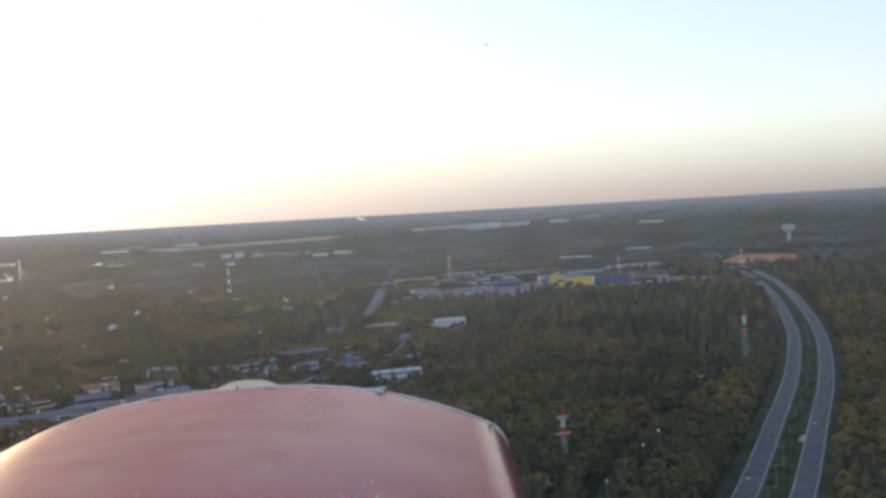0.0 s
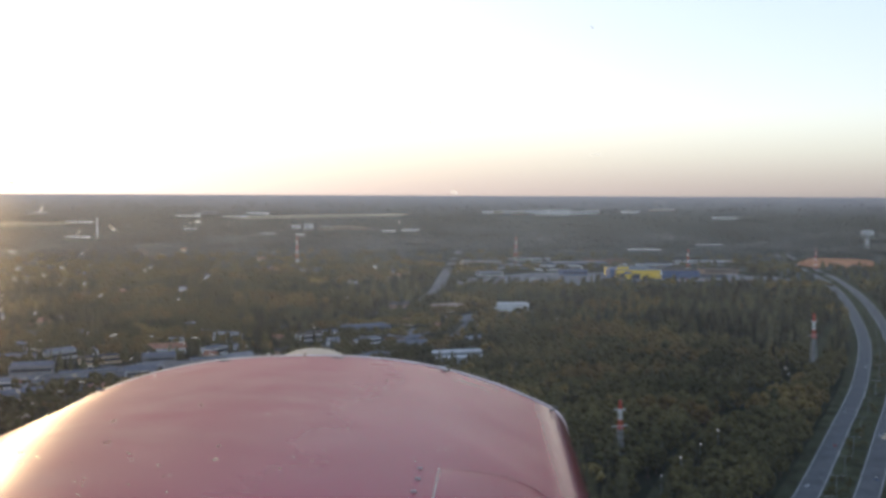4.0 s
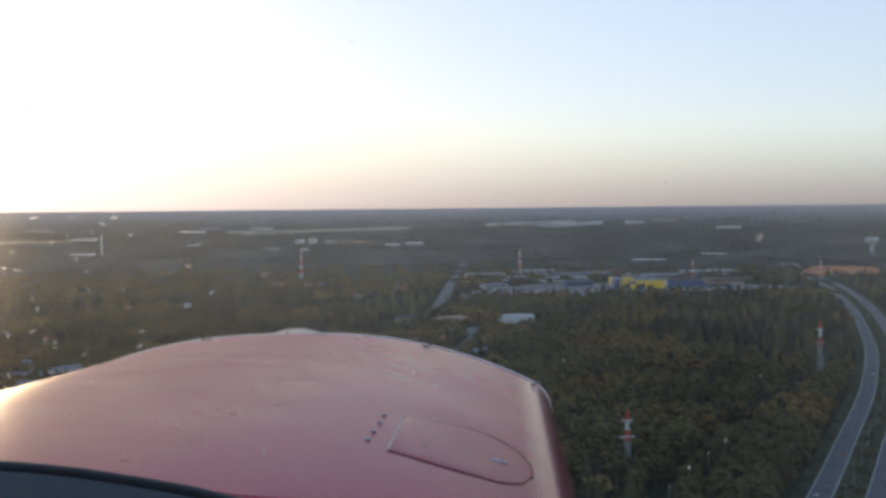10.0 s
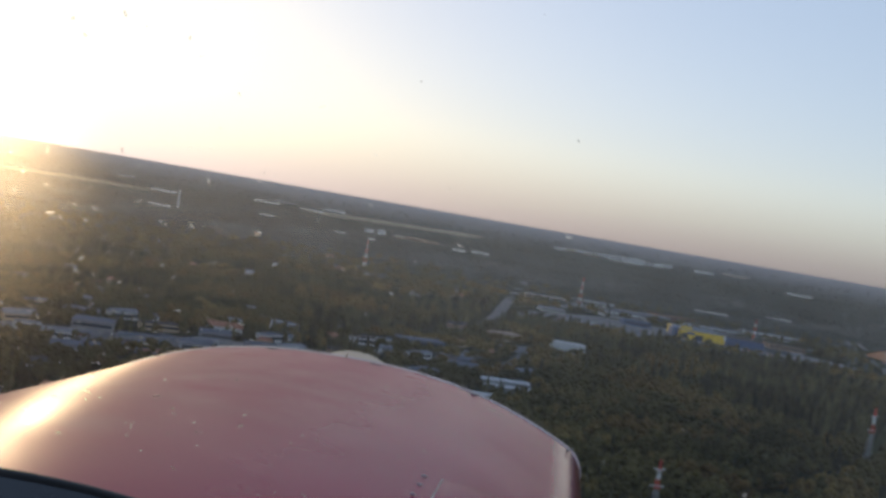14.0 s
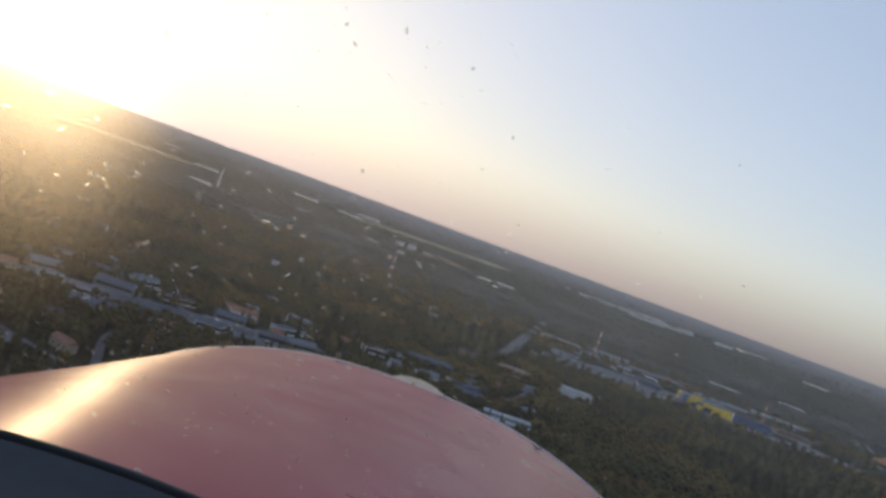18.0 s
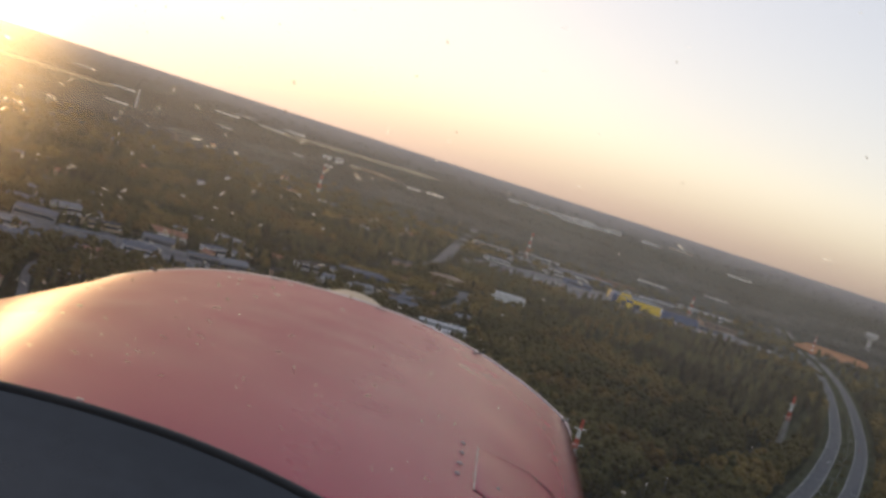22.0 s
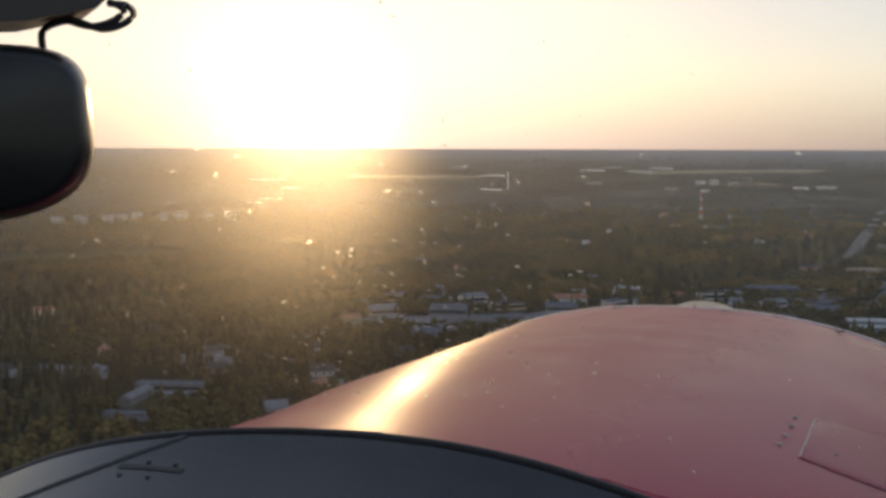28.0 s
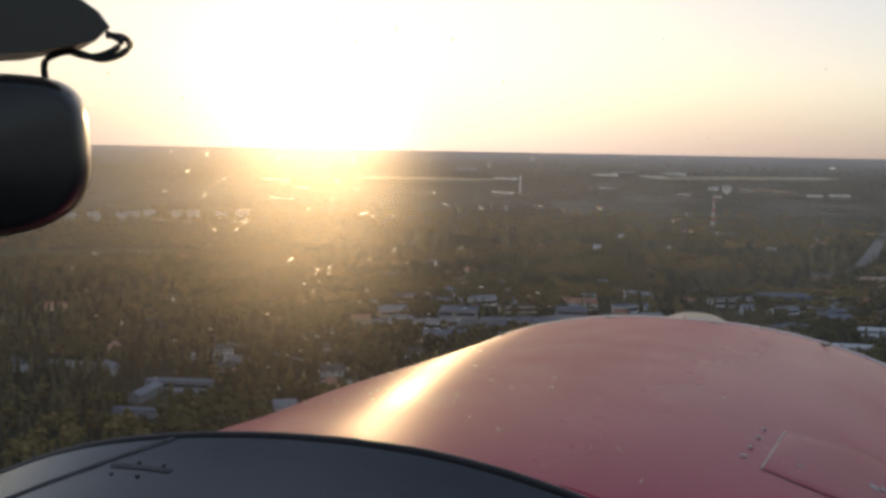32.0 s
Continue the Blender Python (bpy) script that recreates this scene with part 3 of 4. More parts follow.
compass = thing("compass", "black cockpit compass hanging from a dark bracket", "compass", m=CRAFT @ pose(0.372, -0.022, 0.018) @ Matrix.Scale(1.4, 4) @ pose(-0.372, 0.022, -0.018))
cz = at(54.0, -0.3, 0.43)
bm = bmesh.new()
side = Vector((math.cos(radians(54.6)), math.sin(radians(54.6)), 0))
out = Vector((-side.y, side.x, 0))
loop = []
for k in range(40):
    a = 2 * math.pi * k / 40
    ca, sa = math.cos(a), math.sin(a)
    e = 0.45 if sa > 0 else 0.75
    loop.append((0.052 * math.copysign(abs(ca) ** e, ca), 0.0335 * math.copysign(abs(sa) ** e, sa)))
loft(bm, [[cz + side * u * k + out * o + Vector((0, 0, v * k)) for u, v in loop] for o, k in ([(-0.034, 0.02)] + [(0.01 - 0.044 * math.sin(a), 0.77 + 0.23 * math.cos(a)) for a in [math.pi / 2 * (1 - q / 12) for q in range(13)]] + [(0.02, 1.0), (0.03, 0.95), (0.034, 0.8), (0.034, 0.02)])], True)
part("case", bm, BLACKPLASTIC, compass, "black rounded compass case", True)
bm = bmesh.new()
pts = [(-0.11, 0.075), (-0.11, 0.041), (-0.02, 0.037), (0.03, 0.040), (0.054, 0.0455), (0.060, 0.051), (0.056, 0.057), (0.020, 0.083), (-0.02, 0.113), (-0.11, 0.15)]
loft(bm, [[cz + side * u * k + out * o + Vector((0, 0, v)) for u, v in pts] for o, k in ((-0.02, 0.98), (-0.018, 1.0), (0.018, 1.0), (0.02, 0.98))], True)
for o in (-0.02, 0.02):
    bm.faces.new([bm.verts.new(cz + side * u * 0.98 + out * o + Vector((0, 0, v))) for u, v in pts])
part("bracket", bm, BLACKPLASTIC, compass, "black tapering mounting bracket")
for pl in (((0.036, 0.030), (0.036, 0.0375), (0.040, 0.041), (0.048, 0.0425), (0.058, 0.0395), (0.066, 0.0415), (0.0706, 0.0455), (0.068, 0.049), (0.061, 0.0495)),
           ((0.046, 0.0425), (0.054, 0.0405), (0.062, 0.0425), (0.067, 0.047), (0.061, 0.0505)), ((-0.035, 0.026), (-0.05, 0.035), (-0.06, 0.05))):
    bm = bmesh.new()
    pp = [cz + side * u + Vector((0, 0, v)) for u, v in pl]
    tube(bm, pp, 0.0014 if pl[0][0] > 0 else 0.007)
    part("lead" if pl[0][0] > 0 else "stem", bm, RUBBER, compass, smooth=True)


# ---- windscreen, thinly dusty, its film standing in for haze ----
def pane(u, v):
    """A place on the windscreen: u across, v up from the edge seal."""
    x = u * (0.40 + 0.14 * v)
    c = max(-1, min(1, u))
    y0, z0 = bow(c * 0.40), shield_z(c * 0.40)
    return Vector((x, y0 + (0.19 - 0.20 * u * u - y0) * v + 0.05 * math.sin(math.pi * v), z0 + (0.46 - z0) * v))


GLAZE = bpy.data.materials.new("dusty_hazy_windscreen")
GLAZE.use_nodes = True
gt = GLAZE.node_tree
gt.nodes.remove(gt.nodes["Principled BSDF"])
clear_n, film, film_mix = gt.nodes.new("ShaderNodeBsdfTransparent"), gt.nodes.new("ShaderNodeBsdfTranslucent"), gt.nodes.new("ShaderNodeMixShader")
# pale blue of the film stands in for the aerial haze outside
film.inputs["Color"].default_value = (0.72, 0.81, 1.0, 1)
smear = gt.nodes.new("ShaderNodeTexNoise")
smear.inputs["Scale"].default_value, smear.inputs["Detail"].default_value = 7.0, 6
smear_range = gt.nodes.new("ShaderNodeMapRange")
smear_range.inputs["From Min"].default_value, smear_range.inputs["From Max"].default_value = 0.3, 0.7
smear_range.inputs["To Min"].default_value, smear_range.inputs["To Max"].default_value = 0.016, 0.030
gt.links.new(smear.outputs["Fac"], smear_range.inputs["Value"])
gt.links.new(smear_range.outputs["Result"], film_mix.inputs["Fac"])
gt.links.new(clear_n.outputs["BSDF"], film_mix.inputs[1])
gt.links.new(film.outputs["BSDF"], film_mix.inputs[2])
# fine scratches scatter light forwards, most towards the sun; the veil also imitates haze
scratch, scratch_mix = gt.nodes.new("ShaderNodeBsdfRefraction"), gt.nodes.new("ShaderNodeMixShader")
scratch.inputs["Color"].default_value = (1.0, 0.97, 0.93, 1)
scratch.inputs["Roughness"].default_value, scratch.inputs["IOR"].default_value = 0.66, 1.22
fleck, fleck_range = gt.nodes.new("ShaderNodeTexNoise"), gt.nodes.new("ShaderNodeMapRange")
fleck.inputs["Scale"].default_value, fleck.inputs["Detail"].default_value = 14.0, 3
for key, val in (("From Min", 0.35), ("From Max", 0.72), ("To Min", 0.125), ("To Max", 0.15)):
    fleck_range.inputs[key].default_value = val
gt.links.new(fleck.outputs["Fac"], fleck_range.inputs["Value"])
gt.links.new(fleck_range.outputs["Result"], scratch_mix.inputs["Fac"])
gt.links.new(film_mix.outputs["Shader"], scratch_mix.inputs[1])
gt.links.new(scratch.outputs["BSDF"], scratch_mix.inputs[2])
gt.links.new(scratch_mix.outputs["Shader"], gt.nodes["Material Output"].inputs["Surface"])
DUST = bpy.data.materials.new("dust_specks")
DUST.use_nodes = True
dt = DUST.node_tree
dt.nodes["Principled BSDF"].inputs["Base Color"].default_value = (0.7, 0.62, 0.5, 1)
dt.nodes["Principled BSDF"].inputs["Roughness"].default_value = 0.7
spk, spk_mix = dt.nodes.new("ShaderNodeBsdfTranslucent"), dt.nodes.new("ShaderNodeMixShader")
spk.inputs["Color"].default_value = (0.85, 0.75, 0.58, 1)
spk_mix.inputs["Fac"].default_value = 0.8
dt.links.new(dt.nodes["Principled BSDF"].outputs["BSDF"], spk_mix.inputs[1])
dt.links.new(spk.outputs["BSDF"], spk_mix.inputs[2])
thin, thin_mix = dt.nodes.new("ShaderNodeBsdfTransparent"), dt.nodes.new("ShaderNodeMixShader")
thin_mix.inputs["Fac"].default_value = 0.45
dt.links.new(spk_mix.outputs["Shader"], thin_mix.inputs[1])
dt.links.new(thin.outputs["BSDF"], thin_mix.inputs[2])
dt.links.new(thin_mix.outputs["Shader"], dt.nodes["Material Output"].inputs["Surface"])

windscreen = thing("windscreen", "clear curved cockpit windscreen with a thin dusty film, tinted for haze", "windscreen", m=CRAFT)
bm = bmesh.new()
loft(bm, [[pane(-1.6 + 3.2 * i / 64, j / 20) for i in range(65)] for j in range(21)])
glass = part("glazing", bm, GLAZE, windscreen, "clear dusty plastic glazing with a haze film", True)
glass.visible_shadow = False
rs = random.Random(31)
bm = bmesh.new()
for k in range(150):
    u, v = (rs.gauss(0.15, 0.35), rs.uniform(0.06, 0.42)) if k % 4 else (rs.uniform(-0.9, 0.95), rs.uniform(0.05, 0.6))
    u = max(-0.95, min(0.95, u))
    c = pane(u, v) + Vector((0, 0.0015, 0))
    du, dv = (pane(u + 0.01, v) - pane(u - 0.01, v)).normalized(), (pane(u, v + 0.01) - pane(u, v - 0.01)).normalized()
    s = rs.choice((0.0003, 0.0004, 0.0005, 0.0009)) if k > 5 else 0.0011
    st = rs.uniform(0.6, 2.4)
    a0 = rs.uniform(0, 3.14)
    up = du.cross(dv) * s * 0.5
    pts = []
    for j in range(6):
        a = j * math.pi / 3
        p, q = math.cos(a) * s * st * rs.uniform(0.6, 1.2), math.sin(a) * s * rs.uniform(0.6, 1.2)
        p, q = p * math.cos(a0) - q * math.sin(a0), p * math.sin(a0) + q * math.cos(a0)
        pts.append(c + du * p + dv * q)
    vs = [bm.verts.new(p) for p in pts]
    tip = bm.verts.new(c + up)
    for j in range(6):
        bm.faces.new((vs[j], vs[(j + 1) % 6], tip))
part("dust", bm, DUST, windscreen, "small dry specks and insect marks")["kind"] = "stuff"
# fine scratches and wiped droplets that flash against the sun
GLINT = bpy.data.materials.new("scratched_plastic")
GLINT.use_nodes = True
it = GLINT.node_tree
it.nodes.remove(it.nodes["Principled BSDF"])
flash, see, glint_mix = it.nodes.new("ShaderNodeBsdfRefraction"), it.nodes.new("ShaderNodeBsdfTransparent"), it.nodes.new("ShaderNodeMixShader")
flash.inputs["Roughness"].default_value, flash.inputs["IOR"].default_value = 0.64, 1.22
flash.inputs["Color"].default_value = (1.0, 0.95, 0.86, 1)
glint_mix.inputs["Fac"].default_value = 0.95
it.links.new(see.outputs["BSDF"], glint_mix.inputs[1])
it.links.new(flash.outputs["BSDF"], glint_mix.inputs[2])
it.links.new(glint_mix.outputs["Shader"], it.nodes["Material Output"].inputs["Surface"])
bm = bmesh.new()
for k in range(430):
    u, v = max(-0.97, min(0.97, rs.gauss(0.05, 0.42) if k % 3 == 0 else rs.gauss(0.14, 0.24))), rs.uniform(0.04, 0.46) if k % 5 else rs.uniform(0.04, 0.7)
    c = pane(u, v) + Vector((0, 0.001, 0))
    du, dv = (pane(u + 0.01, v) - pane(u - 0.01, v)).normalized(), (pane(u, v + 0.01) - pane(u, v - 0.01)).normalized()
    w = rs.uniform(0.00014, 0.0003)
    run = w * (rs.uniform(1.0, 1.8) if k % 3 == 0 else rs.uniform(3.0, 9.0))
    a0 = rs.gauss(0.0, 0.35) if k % 4 else rs.uniform(0, 3.14)
    along, across = du * math.cos(a0) + dv * math.sin(a0), dv * math.cos(a0) - du * math.sin(a0)
    bm.faces.new([bm.verts.new(c + along * p * run + across * q * w) for p, q in ((-1, 0.2), (-0.4, -1), (0.6, -0.8), (1, 0.1), (0.4, 0.9), (-0.5, 0.8))])
part("scratches", bm, GLINT, windscreen, "fine scratches and dried droplets")["kind"] = "stuff"

# ---- buildings ----
def house(x, y, w, d, h, rot, wall, roof, label, category="house", pitch=0.35, flat=False, windows=0, group=""):
    """A building of one or more storeys, its door side to the south."""
    t = thing("house" if category == "house" else category.replace(" ", "_"), label, category, group, stand(x, y, rot))
    z1 = h
    bm = bmesh.new()
    box(bm, (0, 0, h / 2 - 0.5), (w, d, h + 1))
    part("wall", bm, wall, t)
    bm = bmesh.new()
    if flat:
        box(bm, (0, 0, h + 0.25), (w + 0.5, d + 0.5, 0.5), bevel=0.08)
    else:
        r = d / 2 * pitch * 2
        prof = [(-d / 2 - 0.5, h - 0.15), (0, h + r), (d / 2 + 0.5, h - 0.15), (d / 2 + 0.5, h - 0.45), (0, h + r - 0.3), (-d / 2 - 0.5, h - 0.45)]
        vs = loft(bm, [[(sx * (w / 2 + 0.5), py, pz) for py, pz in prof] for sx in (-1, 1)], True)
        for a in (0, 1):
            for i in ((0, 1, 4, 5), (1, 2, 3, 4)):
                bm.faces.new([vs[a][k] for k in i])
        # gable walls under the roof
        for sx in (-1, 1):
            vv = [bm.verts.new((sx * (w / 2 - 0.02), py, pz)) for py, pz in ((-d / 2, h - 0.4), (d / 2, h - 0.4), (0, h + r - 0.35))]
            bm.faces.new(vv)
    part("roof", bm, roof, t)
    if category == "house":
        bm = bmesh.new()
        box(bm, (w * 0.2, 0, h + d * pitch + 0.2), (0.8, 0.8, 1.8), bevel=0.05)
        part("chimney", bm, DARKROOF, t)
    if category == "house" and math.hypot(x, y) < 1300:
        for k in (-0.3, 0.05, 0.34):
            bm = bmesh.new()
            box(bm, (w * k, -d / 2, h * 0.5), (1.5, 0.14, 1.4))
            part("window", bm, GLASSDARK, t)
        bm = bmesh.new()
        box(bm, (w * -0.12, -d / 2, 1.05), (1.0, 0.16, 2.1))
        part("door", bm, BROWN, t, "brown front door")
    for k in range(windows):
        zz = h * (k + 0.55) / windows
        for sy in (-1, 1):
            bm = bmesh.new()
            box(bm, (0, sy * d / 2, zz), (w * 0.94, 0.16, h / windows * 0.42))
            part("window", bm, GLASSDARK, t, "dark band of windows")
    k = math.hypot(x, y)
    for q in (0, 5) if k < 3000 else (0, 30, 70, 110):
        CLEAR.append((x - q * x / k, y - q * y / k, max(w, d) * 0.5 + (1.5 if k < 1500 else 6)))
    return t


rnd = random.Random(7)


def window_rows(t, w, d, h, rows, n):
    """Single windows along the front of a building, in place of bands."""
    first = None
    for r in range(rows):
        for k in range(n):
            m = Matrix.Translation((-w / 2 + w * (k + 0.5) / n, -d / 2 - 0.05, h * (r + 0.55) / rows))
            if first is None:
                bm = bmesh.new()
                box(bm, (0, 0, 0), (w / n * 0.6, 0.2, h / rows * 0.45))
                first = part("window", bm, GLASSDARK, t, "dark window")
                first.matrix_basis = m
            else:
                share(first, m)


# town halls and works
house(-387, 800, 34, 26, 7, 20, CONCRETE, BLUEGREY, "large hall with a grey-blue flat roof", "hall", flat=True, windows=1)
house(-347, 690, 36, 13, 6, 35, CONCRETE, BLUEGREY, "long low hall with a pale metal roof", "hall", pitch=0.2)
house(-335, 790, 46, 10, 4, 28, CONCRETE, BLUEGREY, "long narrow hall with a pale roof", "hall", flat=True)
house(-308, 905, 34, 12, 6, 20, WHITE, TILE, "white building with an orange tiled roof", "house")
house(-140, 1062, 50, 24, 8, 30, BLUEGREY, BLUEGREY, "blue-grey works hall with flat roofs", "hall", flat=True, windows=1)
house(-170, 1030, 22, 16, 6, 30, WHITE, BLUEGREY, "small grey works annexe", "hall", flat=True)
house(-62, 1270, 46, 30, 8, 40, SAND, BROWN, "flat brown-roofed sand-brick hall", "hall", flat=True)
window_rows(house(22, 1262, 42, 16, 12, 15, MASTWHITE, WHITE, "white three-storey office with rows of dark windows", "office", flat=True), 38, 16, 11, 3, 12)
window_rows(house(40, 1222, 40, 10, 6, 38, MASTWHITE, PALE, "low white row with dark windows beside the office", "office", flat=True), 40, 10, 6, 1, 10)
house(-35, 905, 46, 13, 6, 18, CONCRETE, WHITE, "long white hall with a pale metal roof", "hall", pitch=0.12)
house(-30, 880, 46, 10, 5, 18, CONCRETE, WHITE, "long white hall with a pale metal roof", "hall", pitch=0.12)
house(-60, 815, 42, 11, 5, 15, SAND, WHITE, "long low hall with a pale metal roof", "hall", pitch=0.15)
house(-272, 992, 30, 12, 8, -5, WHITE, PALE, "white two-storey block with a flat roof", "apartment block", flat=True, windows=2)
house(-300, 1012, 20, 10, 7, -5, WHITE, PALE, "white two-storey block with a flat roof", "apartment block", flat=True, windows=2)
house(-315, 955, 14, 10, 8, 10, WHITE, DARKROOF, "small white block with a dark roof", "apartment block", flat=True, windows=2)
for i, (x, y, w, d, h) in enumerate(((-425, 850, 30, 16, 6), (-395, 870, 26, 14, 7), (-350, 850, 34, 15, 6), (-300, 860, 28, 14, 6), (-262, 905, 24, 14, 7), (-440, 770, 28, 16, 6), (-330, 745, 30, 14, 5), (-290, 790, 26, 15, 6), (-470, 850, 24, 13, 6), (-230, 860, 30, 15, 6), (-190, 1000, 26, 14, 7), (-80, 950, 30, 16, 6), (-110, 880, 34, 15, 6), (-20, 980, 24, 14, 7))):
    house(x, y, w, d, h, 15 + (i * 37) % 50, (CONCRETE, WHITE, SAND)[i % 3], (BLUEGREY, PALE, DARKROOF, BLUEGREY)[i % 4], ("low grey town building with a blue-grey roof", "white town building with a pale metal roof", "sand-coloured town building with a dark roof")[i % 3], "town building", 0.22, i % 2 == 0, 1, "town buildings")
for i, (x, y, w, d, h) in enumerate(((-385, 728, 34, 13, 6), (-318, 757, 26, 12, 5), (-292, 812, 22, 12, 6), (-250, 842, 30, 12, 7), (-128, 978, 28, 12, 6), (-85, 1002, 24, 11, 5), (-415, 742, 20, 10, 5))):
    house(x, y, w, d, h, 22 + (i * 29) % 40, (WHITE, CONCRETE)[i % 2], (PALE, BLUEGREY)[i % 2], ("white town hall with a pale metal roof", "grey town hall with a blue-grey roof")[i % 2], "town building", 0.15, i % 3 == 0, 1, "town buildings")
# small houses of the town among trees
kinds = [(WHITE, DARKROOF, "white wooden house with a dark gabled roof"), (SAND, TILE, "sand-coloured house with a red tiled roof"), (WHITE, PALE, "white house with a pale metal roof"), (BROWN, DARKROOF, "brown wooden house with a dark roof")]
for x, y in ((-410, 940), (-368, 948), (-513, 1052), (-509, 1090), (-294, 950), (-369, 893), (-450, 905), (-470, 980), (-430, 1010), (-560, 980), (-240, 935), (-220, 985), (-200, 900), (-255, 880), (-160, 960), (-120, 930), (-90, 1000), (-60, 1090),
             (-20, 1120), (-95, 1130), (-330, 1060), (-590, 1130), (-640, 1060), (-520, 860), (-480, 800), (-560, 760), (-440, 720), (-120, 1330), (-180, 1450), (-60, 1420), (-240, 1650), (-330, 1800), (-200, 1900), (40, 1350), (-420, 1500), (-520, 1400),
             (-300, 470), (-330, 510), (-360, 545), (-290, 560), (-420, 520), (-460, 560), (-390, 600), (-480, 470), (-520, 520), (-330, 620), (-270, 640), (-240, 560), (-430, 650), (-560, 600), (-500, 380), (-540, 440), (-250, 480), (-600, 350), (-620, 470), (-210, 700), (-300, 720), (-700, 620), (-660, 720), (-760, 800), (-880, 1000), (-600, 1400), (-900, 1500)):
    wl, rf, lb = kinds[rnd.randrange(4)]
    house(x + rnd.uniform(-6, 6), y + rnd.uniform(-6, 6), rnd.uniform(11, 17), rnd.uniform(8, 10), rnd.uniform(3.4, 6), rnd.uniform(-40, 50), wl, rf, lb, "house", rnd.uniform(0.3, 0.45), group="houses of the town")
# scattered houses in the woods beyond the town
for k in range(26):
    u = rnd.random()
    wl, rf, lb = kinds[rnd.randrange(4)]
    house(rnd.uniform(-1500, -120) * (0.45 + 0.55 * u), 1270 + 1350 * u, rnd.uniform(12, 24), rnd.uniform(8, 12), rnd.uniform(4, 7), rnd.uniform(-40, 50), wl, rf, lb, "house", rnd.uniform(0.3, 0.45), group="scattered houses in the woods")
# school in the woods: one long wing, two side wings
house(-415, 462, 42, 9, 5, 23, CONCRETE, BLUEGREY, "long school wing with a blue-grey flat roof", "school", flat=True, windows=1)
house(-417, 434, 30, 8, 5, 107, CONCRETE, PALE, "school wing with a pale sloping metal roof", "school", pitch=0.25)
house(-388, 402, 34, 6, 4, 19, CONCRETE, BLUEGREY, "low school wing with a blue-grey roof", "school", flat=True)
house(-398, 446, 16, 6, 4, 23, CONCRETE, PALE, "small school wing with a pale roof", "school", flat=True)
house(-326, 446, 16, 10, 5, 40, WHITE, PALE, "white house with a pale roof beside the school", "house")
# apartment blocks far in the woods
for i in range(9):
    u = i / 8
    hh = rnd.uniform(17, 24)
    window_rows(house(-1520 + 215 * u + rnd.uniform(-8, 8), 1400 + 235 * u + rnd.uniform(-25, 25), 22, 13, hh, 40 + rnd.uniform(-25, 25), WHITE, DARKROOF, "white apartment block of several storeys among woods", "apartment block", flat=True, group="apartment blocks in the woods"), 22, 13, hh, 6, 7)
# retail park
t = thing("store", "big yellow store with a blue end and flat roof", "store", m=stand(275, 1850, 8))
for nm, c, s, mt, lb in (("wall", (-18, 0, 7.5), (82, 95, 16), YELLOW, "yellow metal cladding"), ("side_wall", (60, 4, 6.5), (74, 85, 14), BLUE, "dark blue metal cladding"), ("roof", (-18, 0, 15.9), (80, 93, 0.8), PALE, "pale flat roof"),
                         ("side_roof", (60, 4, 13.9), (73, 84, 0.8), DARKROOF, "grey flat roof"), ("sign_panel", (-40, -48, 11), (14, 1.2, 4), BLUE, "plain blue sign panel"), ("tower", (-64, -20, 8), (12, 30, 17), BLUE, "dark blue corner tower"), ("gate", (-50, -48.0, 5.5), (9, 1.6, 9), DARKROOF, "dark loading gate"), ("gate", (-24, -48.6, 5.0), (15, 1.6, 9), DARKROOF, "dark glazed entrance"), ("roof_sign", (-44, -30, 18.4), (20, 3, 4.5), YELLOW, "plain yellow sign box on the roof"), ("parapet", (22, -48.2, 11.5), (3, 1.4, 9), MASTWHITE, "white cladding strip")):
    bm = bmesh.new()
    box(bm, c, s, bevel=0.15)
    part(nm, bm, mt, t, lb)
for i in range(9):
    bm = bmesh.new()
    box(bm, (-50 + i * 13.5, 10 + (i % 3) * 12, 17.4), (5, 4, 2.6), bevel=0.2)
    part("roof_unit", bm, PALE, t, "pale roof ventilation unit")
# row of lit roof lights, their glow given by plain white colour
for i in range(10):
    bm = bmesh.new()
    box(bm, (-30 + i * 11, 44, 19), (4.2, 1.0, 2.2), bevel=0.2)
    part("roof_light", bm, WHITE, t, "white box standing for a lit roof light")
CLEAR.append((275, 1850, 130))
for k in range(8):
    CLEAR.append((60 + 60 * k, 1745 + 6 * k, 42))
for i, (x, y, w, d, h, wl, rf) in enumerate(((150, 1890, 50, 40, 9, BLUE, BLUEGREY), (130, 2010, 90, 40, 9, WHITE, PALE), (20, 2060, 70, 40, 8, WHITE, PALE), (-30, 2180, 90, 30, 8, SAND, PALE), (180, 2150, 120, 45, 9, BLUEGREY, PALE), (330, 2100, 110, 50, 10, WHITE, BLUEGREY),
                                              (440, 1960, 70, 40, 8, BROWN, DARKROOF), (470, 2250, 120, 50, 9, WHITE, PALE), (260, 2280, 100, 40, 9, TILE, DARKROOF), (90, 2300, 110, 40, 8, WHITE, PALE), (400, 1840, 50, 30, 6, BLUEGREY, DARKROOF), (-10, 1850, 46, 30, 7, WHITE, BLUEGREY))):
    house(x, y, w, d, h, 8 + 5 * (i % 3), wl, rf, "flat-roofed shop hall of the retail park", "shop", flat=True, windows=1, group="shops of the retail park")
